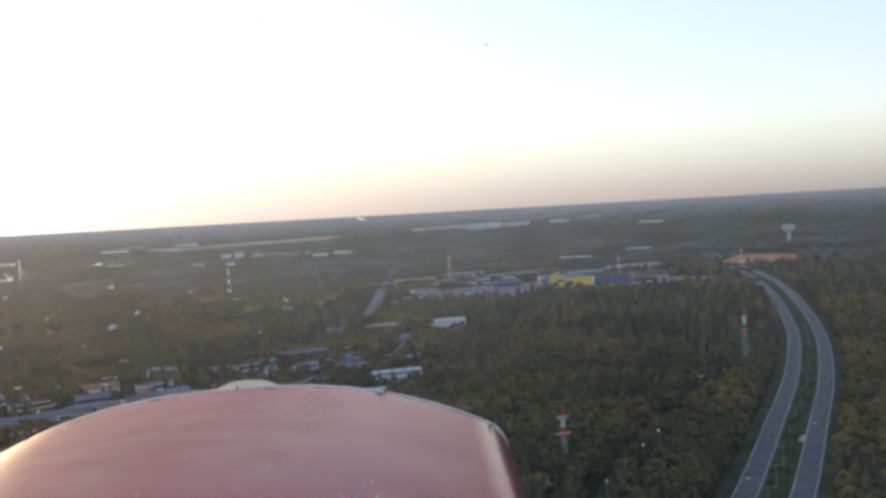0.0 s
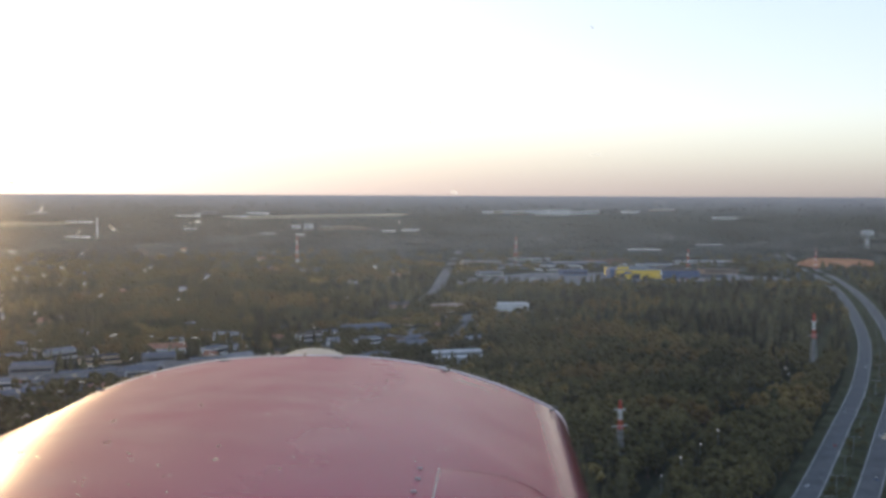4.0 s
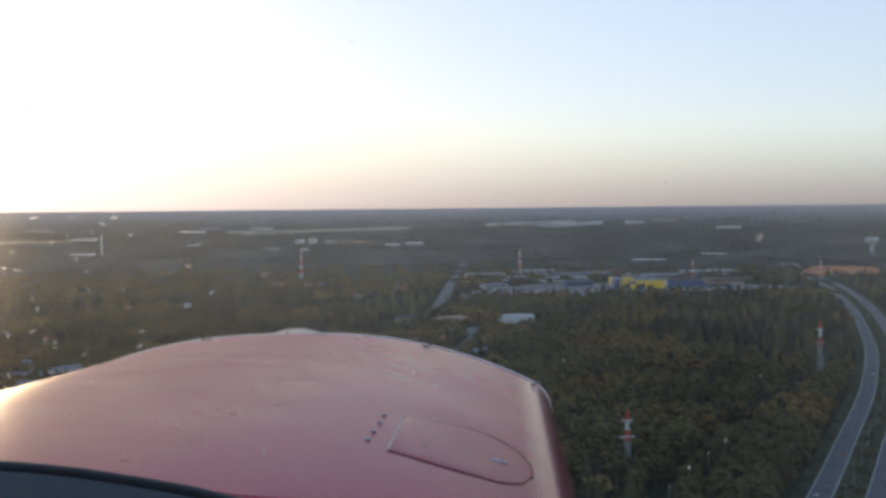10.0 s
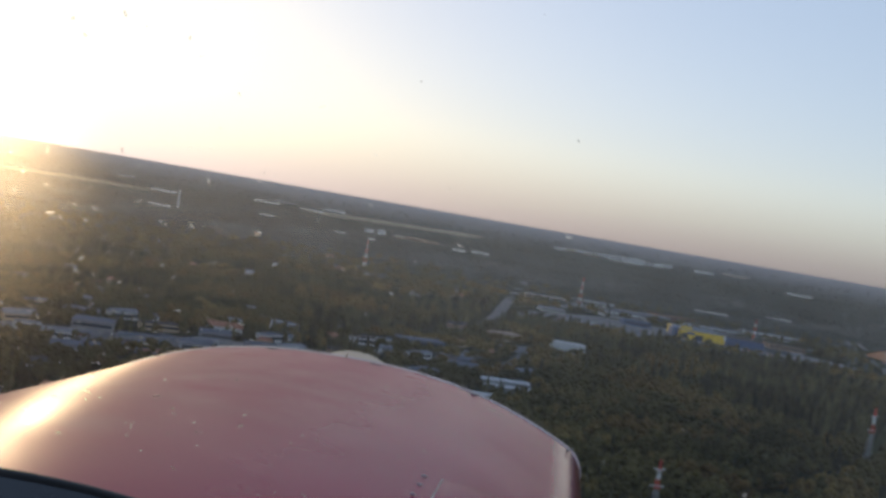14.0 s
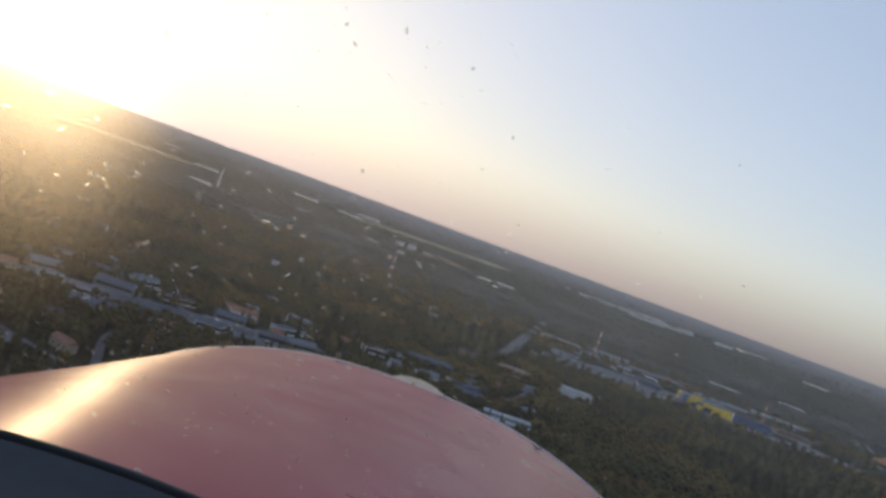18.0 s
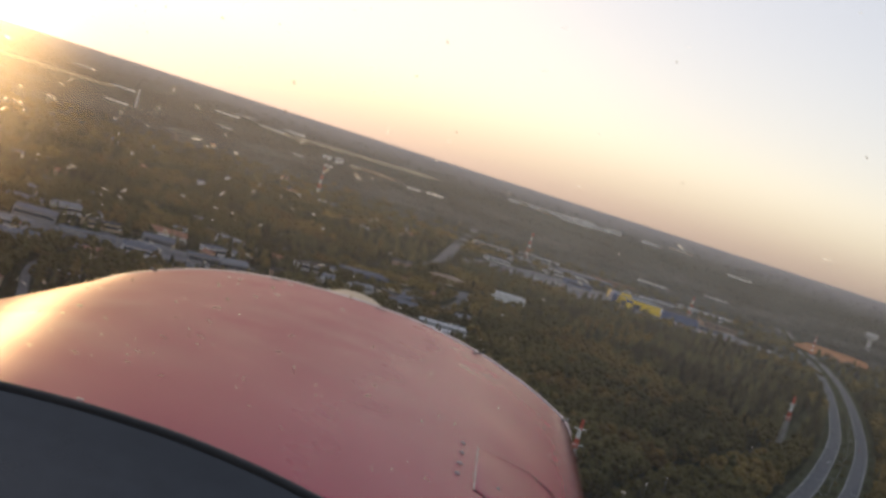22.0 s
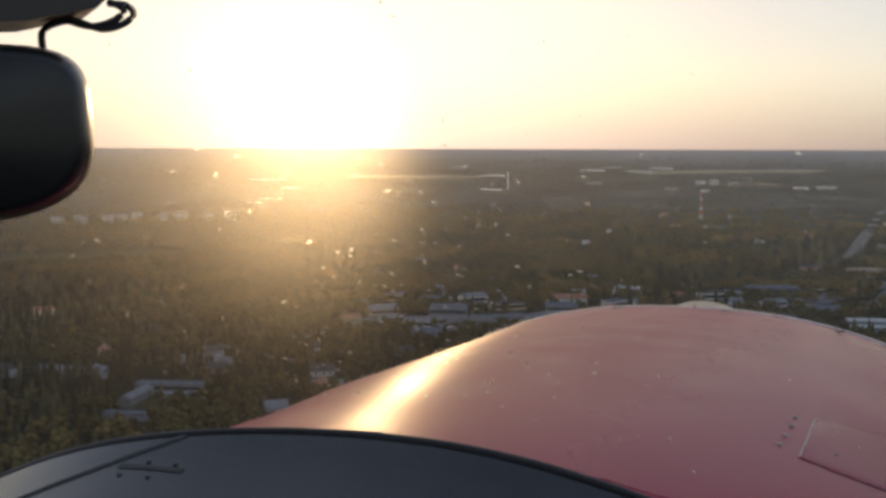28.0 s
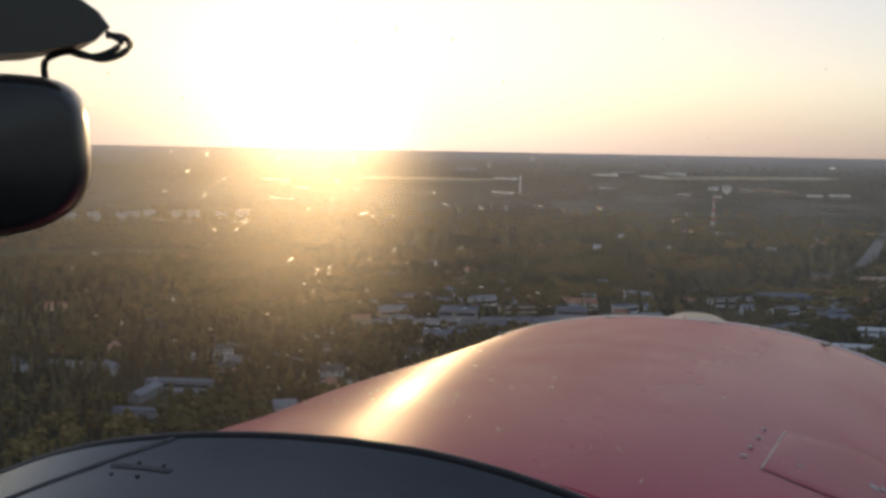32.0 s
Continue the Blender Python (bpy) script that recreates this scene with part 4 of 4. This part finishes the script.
# far complexes on the rising ground
for x, y, w, d, h, wl in ((-40, 4150, 60, 30, 16, WHITE), (10, 4130, 50, 30, 12, SAND), (55, 4180, 70, 30, 18, WHITE), (110, 4120, 60, 30, 14, SAND), (170, 4160, 120, 30, 15, WHITE), (240, 4090, 110, 30, 12, WHITE), (285, 4170, 90, 40, 20, WHITE), (340, 4110, 100, 30, 12, WHITE), (400, 4140, 50, 30, 16, WHITE), (560, 4180, 60, 30, 12, WHITE), (700, 4200, 80, 30, 10, SAND),
                          (-700, 3460, 30, 25, 14, WHITE), (-655, 3440, 26, 20, 26, WHITE), (-600, 3470, 45, 25, 16, SAND), (-540, 3500, 90, 40, 12, BROWN), (-470, 3480, 60, 40, 9, BROWN), (-380, 3420, 60, 25, 8, WHITE), (-290, 3440, 50, 20, 8, WHITE), (-750, 3250, 50, 20, 7, PALE), (-640, 3230, 34, 12, 8, WHITE),
                          (-1200, 3840, 110, 30, 9, WHITE), (-1030, 3860, 100, 30, 9, WHITE), (-1180, 3950, 90, 25, 9, PALE), (-960, 3990, 80, 25, 9, WHITE), (-1040, 3330, 60, 20, 8, PALE), (-1500, 3500, 80, 25, 8, WHITE), (-1750, 3700, 120, 25, 8, PALE), (-1300, 2960, 60, 20, 6, WHITE),
                          (-1900, 2700, 80, 22, 8, PALE), (-2150, 2900, 110, 22, 8, WHITE), (-2600, 2400, 90, 22, 8, PALE), (-2500, 1900, 100, 20, 8, WHITE), (-1700, 2350, 70, 20, 7, PALE), (900, 3900, 70, 25, 9, WHITE), (640, 2950, 70, 25, 9, PALE), (420, 2750, 110, 30, 8, PALE)):
    house(x + rnd.uniform(-12, 12), y + rnd.uniform(-30, 30), w * rnd.uniform(0.7, 1.35), d, h * rnd.uniform(0.35, 0.7), rnd.uniform(-14, 14), MASTWHITE if wl is WHITE else wl, MASTWHITE if wl != BROWN else SAND, "far pale flat-roofed building on wooded ground", "building", flat=True, windows=2, group="far buildings")

# ---- masts, chimney, water tower ----
def lattice(x, y, height, foot, label, arms=False, plain=0):
    t = thing("mast", label, "mast", "lattice masts", stand(x, y, 20))
    n = 7
    for k in range(n):
        z0, z1 = height * k / n, height * (k + 1) / n
        w0, w1 = foot * (1 - 0.85 * k / n) / 2, foot * (1 - 0.85 * (k + 1) / n) / 2
        bm = bmesh.new()
        for i in range(4):
            sx, sy = (1, 1, -1, -1)[i], (1, -1, -1, 1)[i]
            tx, ty = (1, -1, -1, 1)[i], (-1, -1, 1, 1)[i]
            rod(bm, (sx * w0, sy * w0, z0), (sx * w1, sy * w1, z1), 0.16, n=5)
            for q in range(3):
                a, b = q / 3, (q + 1) / 3
                wa, wb = w0 + (w1 - w0) * a, w0 + (w1 - w0) * b
                za, zb = z0 + (z1 - z0) * a, z0 + (z1 - z0) * b
                rod(bm, (sx * wa, sy * wa, za), (tx * wb, ty * wb, zb), 0.08, n=4)
                rod(bm, (tx * wa, ty * wa, za), (sx * wb, sy * wb, zb), 0.08, n=4)
        mat, lab = ((GALV, "grey lattice section") if k < plain else (MASTRED, "red lattice section") if k % 2 == 0 else (MASTWHITE, "white lattice section"))
        part("section", bm, mat, t, lab)
    if arms:
        bm = bmesh.new()
        box(bm, (0, 0, height * 0.86), (7, 0.5, 0.5), bevel=0.05)
        box(bm, (0, 0, height * 0.62), (9, 0.5, 0.5), bevel=0.05)
        part("crossarm", bm, MASTWHITE, t, "white crossarm")
    CLEAR.append((x, y, foot + 3))


lattice(276, 859, 50, 5.0, "tall lattice mast with a red and white head", True, 4)
lattice(70, 540, 38, 4.2, "lattice mast with a red and white head at the wood", True, 4)
lattice(47, 2194, 62, 6.0, "far red and white lattice mast by the retail park")
lattice(-410, 2019, 66, 6.0, "far red and white lattice mast among woods")
lattice(375, 1925, 48, 5.0, "red and white lattice mast by the parking yard")
lattice(690, 2150, 40, 5.0, "red and white lattice mast by the highway")
t = thing("chimney_stack", "slim pale concrete chimney rising from far woods", "chimney", m=stand(-1235, 2992))
bm = bmesh.new()
rod(bm, (0, 0, -1), (0, 0, 62), 3.4, 2.4, 16)
part("shaft", bm, WHITE, t)
bm = bmesh.new()
rod(bm, (0, 0, 62), (0, 0, 64), 2.9, 2.9, 16)
part("cap", bm, DARKROOF, t)
t = thing("water_tower", "white concrete water tower with a wide drum", "water tower", m=stand(1050, 2830))
bm = bmesh.new()
rod(bm, (0, 0, -1), (0, 0, 34), 5, 5, 16)
part("shaft", bm, WHITE, t)
bm = bmesh.new()
rod(bm, (0, 0, 30), (0, 0, 40), 6, 17, 20)
rod(bm, (0, 0, 40), (0, 0, 50), 17, 17, 20)
part("drum", bm, WHITE, t)

# ---- lamps, cars ----
def street_lamp(m):
    t = thing("street_lamp", "tall grey steel street lamp in the median", "street lamp", "street lamps along the highway", m)
    bm = bmesh.new()
    rod(bm, (0, 0, -0.3), (0, 0, 11), 0.16, 0.09, 6)
    part("pole", bm, GALV, t)
    for s in (-1, 1):
        bm = bmesh.new()
        rod(bm, (0, 0, 10.9), (s * 2.4, 0, 11.5), 0.07, n=5)
        part("arm", bm, GALV, t)
        bm = bmesh.new()
        box(bm, (s * 2.9, 0, 11.5), (1.2, 0.4, 0.22), bevel=0.06)
        part("head", bm, WHITE, t, "pale lamp head")
    return t


lamp0 = None
for i in range(4, 60, 3):
    p = (road_w[i] + road_e[i]) / 2
    m = stand(p.x, p.y, -25)
    if lamp0 is None:
        lamp0 = street_lamp(m)
    else:
        copy_thing(lamp0, m)


def guide_light(m):
    t = thing("guide_light", "small white lamp on a thin pole above the trees", "lamp", "row of guide lights", m)
    bm = bmesh.new()
    rod(bm, (0, 0, -0.2), (0, 0, 17), 0.09, 0.06, 6)
    part("pole", bm, GALV, t)
    bm = bmesh.new()
    bmesh.ops.create_uvsphere(bm, u_segments=10, v_segments=6, radius=0.2, matrix=Matrix.Translation((0, 0, 17.2)))
    part("bulb", bm, LAMP, t, "lit white bulb")
    return t


g0 = None
for x, y in ((80, 465), (96, 500), (112, 530), (128, 560), (148, 600), (185, 672), (222, 745), (44, 600)):
    m = stand(x, y)
    if g0 is None:
        g0 = guide_light(m)
    else:
        copy_thing(g0, m)


def car(paint, colour, m):
    t = thing("car", colour + " car driving on the carriageway", "car", "cars on the highway", m)
    bm = bmesh.new()
    prof = [(-2.2, 0.35), (-2.2, 0.85), (-1.9, 0.95), (2.0, 0.88), (2.25, 0.7), (2.25, 0.35)]
    vs = loft(bm, [[(s * 0.88, y, z) for y, z in prof] for s in (-1, 1)], True)
    for a in (0, 1):
        bm.faces.new(vs[a])
    part("body", bm, paint, t)
    bm = bmesh.new()
    cab = [(-1.7, 0.93, 0.80), (-1.15, 1.45, 0.66), (0.35, 1.45, 0.66), (1.15, 0.9, 0.80)]
    vs = loft(bm, [[(s * w, y, z) for y, z, w in cab] for s in (-1, 1)], True)
    for a in (0, 1):
        bm.faces.new(vs[a])
    part("cabin", bm, GLASSDARK, t, "dark car windows")
    for sx in (-0.82, 0.82):
        for y in (-1.35, 1.4):
            bm = bmesh.new()
            rod(bm, (sx - 0.1, y, 0.33), (sx + 0.1, y, 0.33), 0.33, n=12)
            part("wheel", bm, RUBBER, t)
    return t


names_c = ("white", "silver", "black", "red", "blue")
first = {}
for k, (line, i, off, c) in enumerate(((road_w, 8, 2, 0), (road_w, 13, -2, 2), (road_w, 20, 2, 1), (road_w, 23, -2, 0), (road_w, 29, 2, 3), (road_w, 34, -2, 1), (road_w, 42, 2, 0), (road_w, 50, -2, 4), (road_e, 10, 2, 1), (road_e, 14, -2, 0), (road_e, 18, -2, 2), (road_e, 25, 2, 4), (road_e, 31, -2, 0), (road_e, 38, 2, 1), (road_e, 47, -2, 3))):
    d = (line[i + 1] - line[i]).normalized()
    p = line[i] + Vector((d.y, -d.x)) * off
    m = pose(p.x, p.y, rise(p.x, p.y) + 0.22, 0, 0, math.degrees(math.atan2(-d.x, d.y)))
    if c in first:
        copy_thing(first[c], m)
    else:
        first[c] = car(CARPAINT[c], names_c[c], m)
# parked cars of the retail park, too many and too far to pick apart
for c in range(5):
    bm = bmesh.new()
    for k in range(60):
        x, y = (rnd.uniform(90, 480), rnd.uniform(1745, 1795)) if k % 3 == 0 else (rnd.uniform(90, 480), rnd.uniform(2180, 2260)) if k % 3 == 1 else (rnd.uniform(-30, 130), rnd.uniform(1690, 1780)) if k < 40 else (rnd.uniform(-440, -260), rnd.uniform(725, 800)) if k < 52 else (rnd.uniform(-170, -60), rnd.uniform(965, 1010))
        x, y = round(x / 3.2) * 3.2, round(y / 16) * 16
        box(bm, (x, y, rise(x, y) + 0.95), (1.8, 4.4, 0.8), 0.1, 0.25)
        box(bm, (x, y - 0.2, rise(x, y) + 1.5), (1.5, 2.2, 0.5), 0.1, 0.2)
    tagged(part("parked_cars", bm, CARPAINT[c]), "rows of parked cars in the yard", "cars", kind="stuff")


# ---- trees ----
def spruce_mesh(seed, tiers, sides):
    r = random.Random(seed)
    v, f = [], []
    lean = (r.uniform(-0.02, 0.02), r.uniform(-0.02, 0.02))
    for k in range(tiers):
        u = k / tiers
        z0, z1 = 0.10 + 0.80 * u, 0.10 + 0.80 * u + 1.55 / tiers * (1 - 0.35 * u)
        rad = 0.150 * (1 - u) ** 0.8 + 0.012
        base = len(v)
        ph = r.uniform(0, 6.28)
        v.append((lean[0] * z1, lean[1] * z1, min(z1, 1.0 + 0.02 * k)))
        for s in range(sides * 2):
            a = ph + math.pi * s / sides
            q = rad * (r.uniform(0.85, 1.2) if s % 2 == 0 else r.uniform(0.45, 0.68))
            v.append((q * math.cos(a) + lean[0] * z0, q * math.sin(a) + lean[1] * z0, z0 - (0.035 if s % 2 == 0 else -0.02) * r.uniform(0.5, 1.5)))
        for s in range(sides * 2):
            f.append((base, base + 1 + s, base + 1 + (s + 1) % (sides * 2)))
    return np.array(v, np.float32), np.array(f, np.int32)


def broad_mesh(seed, clumps):
    r = random.Random(seed)
    v, f = [], []
    for k in range(clumps):
        a, e = r.uniform(0, 6.283), math.asin(r.uniform(-0.75, 1))
        q = r.uniform(0.5, 1.0) ** 0.5
        c = (0.25 * q * math.cos(a) * math.cos(e), 0.25 * q * math.sin(a) * math.cos(e), 0.62 + 0.36 * q * math.sin(e))
        s = r.uniform(0.06, 0.11) * (8.0 / clumps) ** 0.2 * 1.55
        base = len(v)
        for d in ((1, 0, 0), (-1, 0, 0), (0, 1, 0), (0, -1, 0), (0, 0, 1), (0, 0, -1)):
            w = [d[i] * s * r.uniform(0.6, 1.35) + r.uniform(-0.25, 0.25) * s for i in range(3)]
            v.append((c[0] + w[0], c[1] + w[1], c[2] + w[2] * 1.2))
        for t3 in ((0, 2, 4), (2, 1, 4), (1, 3, 4), (3, 0, 4), (2, 0, 5), (1, 2, 5), (3, 1, 5), (0, 3, 5)):
            f.append(tuple(base + i for i in t3))
    return np.array(v, np.float32), np.array(f, np.int32)


def tri_mesh(name, v, f, mat):
    me = bpy.data.meshes.new(name)
    me.vertices.add(len(v))
    me.vertices.foreach_set("co", v.ravel())
    me.loops.add(len(f) * 3)
    me.loops.foreach_set("vertex_index", f.ravel())
    me.polygons.add(len(f))
    me.polygons.foreach_set("loop_start", np.arange(0, len(f) * 3, 3, dtype=np.int32))
    me.polygons.foreach_set("loop_total", np.full(len(f), 3, np.int32))
    me.update(calc_edges=True)
    me.materials.append(mat)
    return me


def woods(name, shapes, places, mat, label):
    """Many trees in one mesh: rows of x, y, height, width."""
    vs, fs, off = [], [], 0
    for i, (x, y, h, w) in enumerate(places):
        v, f = shapes[i % len(shapes)]
        a = (i * 2.399) % 6.283
        c, s = math.cos(a), math.sin(a)
        vs.append(np.stack([(v[:, 0] * c - v[:, 1] * s) * h * w + x, (v[:, 0] * s + v[:, 1] * c) * h * w + y, v[:, 2] * h + rise(x, y)], 1))
        fs.append(f + off)
        off += len(v)
    ob = new(name, tri_mesh(name, np.concatenate(vs).astype(np.float32), np.concatenate(fs).astype(np.int32), mat))
    return tagged(ob, label, "trees", kind="stuff")


clear = np.array(CLEAR)


def free(x, y):
    d = (clear[:, 0] - x) ** 2 + (clear[:, 1] - y) ** 2
    return not (d < clear[:, 2] ** 2).any()


def spread(r0, r1, a0, a1, step, seed):
    """A jittered grid of tree places in a sector, by bearing in degrees to the right of north."""
    r = random.Random(seed)
    out = []
    y = -200
    while y < r1:
        x = -r1
        while x < r1:
            px, py = x + r.uniform(-0.48, 0.48) * step, y + r.uniform(-0.48, 0.48) * step
            d = math.hypot(px, py)
            if r0 <= d < r1:
                b = math.degrees(math.atan2(px, py))
                if a0 <= b <= a1 and free(px, py):
                    out.append((px, py))
            x += step
        y += step
    return out


def east_bank(x, y):
    """The sunny wood east of the highway."""
    return y < 1300 and x > float(np.interp(y, [p[1] for p in ROAD_E], [p[0] for p in ROAD_E])) + 15


def sort(places, seed, hs, hb, grow=1.0):
    """Splits tree places between dark spruces and broad-leaved trees, in drifts."""
    r = random.Random(seed)
    con, bro = [], []
    for x, y in places:
        k = noise.noise((x * 0.006, y * 0.006, 3.3)) + 0.5 * noise.noise((x * 0.03, y * 0.03, 8.1)) - 0.10
        town = (x < -20 and 700 < y < 1250) or (x < -200 and y < 720)
        if town:
            k -= 0.16
        elif east_bank(x, y):
            k -= 0.34
        elif y < 900 and x > float(np.interp(y, [p[1] for p in ROAD_W], [p[0] for p in ROAD_W])) - 52:
            k -= 0.30
        elif -20 < x < 230 and 700 < y < 1300:
            k -= 0.38 * min(1.0, (230 - x) / 130)
        elif y < 560 or x > 200:
            k += 0.14
        if k + r.uniform(-0.22, 0.22) > -0.02:
            con.append((x, y, r.uniform(*hs) * (0.75 if town else 1), r.uniform(0.85, 1.25) * grow))
        else:
            bro.append((x, y, r.uniform(*hb) * (0.75 if town else 1), r.uniform(0.9, 1.3) * grow))
    return con, bro


thin_rnd = random.Random(71)
near_all = [p for p in spread(230, 760, -68, 34, 9.0, 1) if not (-580 < p[0] < -230 and 420 < p[1] < 720) or thin_rnd.random() < 0.6]
near_c, near_b = sort(near_all, 2, (17, 27), (12, 19), 1.1)
mid_c, mid_b = sort(spread(760, 1450, -66, 34, 11.5, 3), 4, (16, 24), (12, 17), 1.2)
town_c, town_b = sort([p for p in spread(690, 1260, -48, 2, 10.5, 11) if p[0] < -20], 12, (9, 15), (9, 15), 1.5)
mid_c, mid_b = mid_c + town_c, mid_b + town_b
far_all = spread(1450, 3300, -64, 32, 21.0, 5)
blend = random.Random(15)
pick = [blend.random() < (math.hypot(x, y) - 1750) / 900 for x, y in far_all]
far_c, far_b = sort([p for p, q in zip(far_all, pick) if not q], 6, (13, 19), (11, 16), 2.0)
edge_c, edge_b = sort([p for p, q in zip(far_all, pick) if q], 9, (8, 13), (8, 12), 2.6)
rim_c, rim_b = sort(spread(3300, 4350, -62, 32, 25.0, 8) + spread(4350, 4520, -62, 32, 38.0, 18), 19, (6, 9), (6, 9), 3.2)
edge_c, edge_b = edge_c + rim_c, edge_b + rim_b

# single trees on the slope by the road and round the school
def single(kind, seed):
    if kind == "spruce":
        v, f = spruce_mesh(seed, 11, 9)
        lab = "tall dark green spruce with layered drooping branches" if seed % 2 else "tall olive green spruce with layered drooping branches"
    else:
        v, f = broad_mesh(seed, 90)
        lab = "yellow-green birch with a loose crown"
    t = thing(kind, lab, "tree", "trees of the near wood")
    bm = bmesh.new()
    rod(bm, (0, 0, -0.03), (0, 0, 0.45), 0.016, 0.010, 7)
    rod(bm, (0, 0, 0.45), (0.005, 0.004, 0.9), 0.010, 0.003, 6)
    for k in range(5):
        a = k * 2.4
        rod(bm, (0, 0, 0.4 + 0.08 * k), (0.13 * math.cos(a), 0.13 * math.sin(a), 0.52 + 0.08 * k), 0.005, 0.002, 5)
    part("trunk", bm, BARK, t)
    ob = new("crown", tri_mesh("crown", v, f, BIRCH if kind == "birch" else SPRUCE if seed % 2 else PINE))
    ob.parent = t
    return t


def plant(kind, places):
    base = [single(kind, 100 + k) for k in range(4)]
    for i, (x, y, h, w) in enumerate(places):
        m = pose(x, y, rise(x, y), 0, 0, (i * 137.5) % 360)
        b = base[i % 4]
        if i < 4:
            b.matrix_basis = m
            b.scale = (h * w, h * w, h)
        else:
            o = copy_thing(b, m)
            o.scale = (h * w, h * w, h)


def turned(places):
    """Splits broad-leaved trees into green ones and drifts that have turned to autumn colours."""
    gold = [p for p in places if noise.noise((p[0] * 0.011, p[1] * 0.011, 5.2)) + 0.6 * noise.noise((p[0] * 0.09, p[1] * 0.09, 1.4)) > (0.02 if -20 < p[0] < 180 and 750 < p[1] < 1300 or east_bank(p[0], p[1]) else 0.24)]
    kept = set(gold)
    return [p for p in places if p not in kept], gold


def mixed(places, seed, share_light):
    """Splits conifers, tree by tree, into dark spruces and lighter pines."""
    r = random.Random(seed)
    flags = [r.random() < share_light for p in places]
    return [p for p, q in zip(places, flags) if not q], [p for p, q in zip(places, flags) if q]


def nearest(places, n):
    places = sorted(places, key=lambda p: min(math.hypot(p[0] - 120, p[1] - 520), 1.3 * math.hypot(p[0] + 380, p[1] - 430)))
    return places[:n], places[n:]


pick_c, near_c = nearest(near_c, 220)
pick_b, near_b = nearest(near_b, 70)
plant("spruce", pick_c)
plant("birch", pick_b)
S1, S2, S3 = [spruce_mesh(k, 6, 6) for k in range(6)], [spruce_mesh(20 + k, 4, 5) for k in range(6)], [spruce_mesh(40 + k, 3, 4) for k in range(6)]
B1, B2, B3 = [broad_mesh(k, 18) for k in range(6)], [broad_mesh(20 + k, 10) for k in range(6)], [broad_mesh(40 + k, 6) for k in range(6)]
near_c, near_p = mixed(near_c, 51, 0.42)
mid_c, mid_p = mixed(mid_c, 52, 0.45)
far_c, far_p = mixed(far_c, 53, 0.5)
woods("spruce_wood", S1, near_c, SPRUCE, "dense dark spruce wood")
bush_rnd = random.Random(91)
bushes = []
for i in range(4, 46):
    p, d = (road_w[i] + road_e[i]) / 2, (road_w[i + 1] - road_w[i]).normalized()
    for k in range(bush_rnd.choice((0, 1, 3, 5))):
        q = p + d * bush_rnd.uniform(-8, 8) + Vector((d.y, -d.x)) * bush_rnd.uniform(-5, 5)
        bushes.append((q.x, q.y, bush_rnd.uniform(2.2, 4.5), bush_rnd.uniform(1.2, 1.9)))
woods("median_shrubs", B2, bushes, BIRCH, "low green shrubs in the grass median")
woods("pine_wood", S1, near_p, PINE, "olive green pines among the spruces")
woods("pine_wood", S2, mid_p, PINE, "olive green pines among the spruces farther off")
woods("pine_wood", S3, far_p, PINE, "far olive green pines")
near_b, near_gold = turned(near_b)
mid_b, mid_gold = turned(mid_b)
far_b, far_gold = turned(far_b)
woods("birch_wood", B1, near_b, BIRCH, "yellow-green broad-leaved wood")
woods("autumn_wood", B1, near_gold, AUTUMN, "broad-leaved trees turned orange and brown")
woods("autumn_wood", B2, mid_gold, AUTUMN, "broad-leaved trees turned orange and brown farther off")
woods("autumn_wood", B3, far_gold, AUTUMN, "far broad-leaved trees in autumn brown")
woods("spruce_wood", S2, mid_c, SPRUCE, "dense dark spruce wood farther off")
woods("birch_wood", B2, mid_b, BIRCH, "broad-leaved wood turning to autumn colours")
woods("spruce_wood", S3, far_c, SPRUCE, "far dark spruce wood")
woods("birch_wood", B3, far_b, BIRCH, "far broad-leaved wood")
# far trees share the colour with the painted-in haze
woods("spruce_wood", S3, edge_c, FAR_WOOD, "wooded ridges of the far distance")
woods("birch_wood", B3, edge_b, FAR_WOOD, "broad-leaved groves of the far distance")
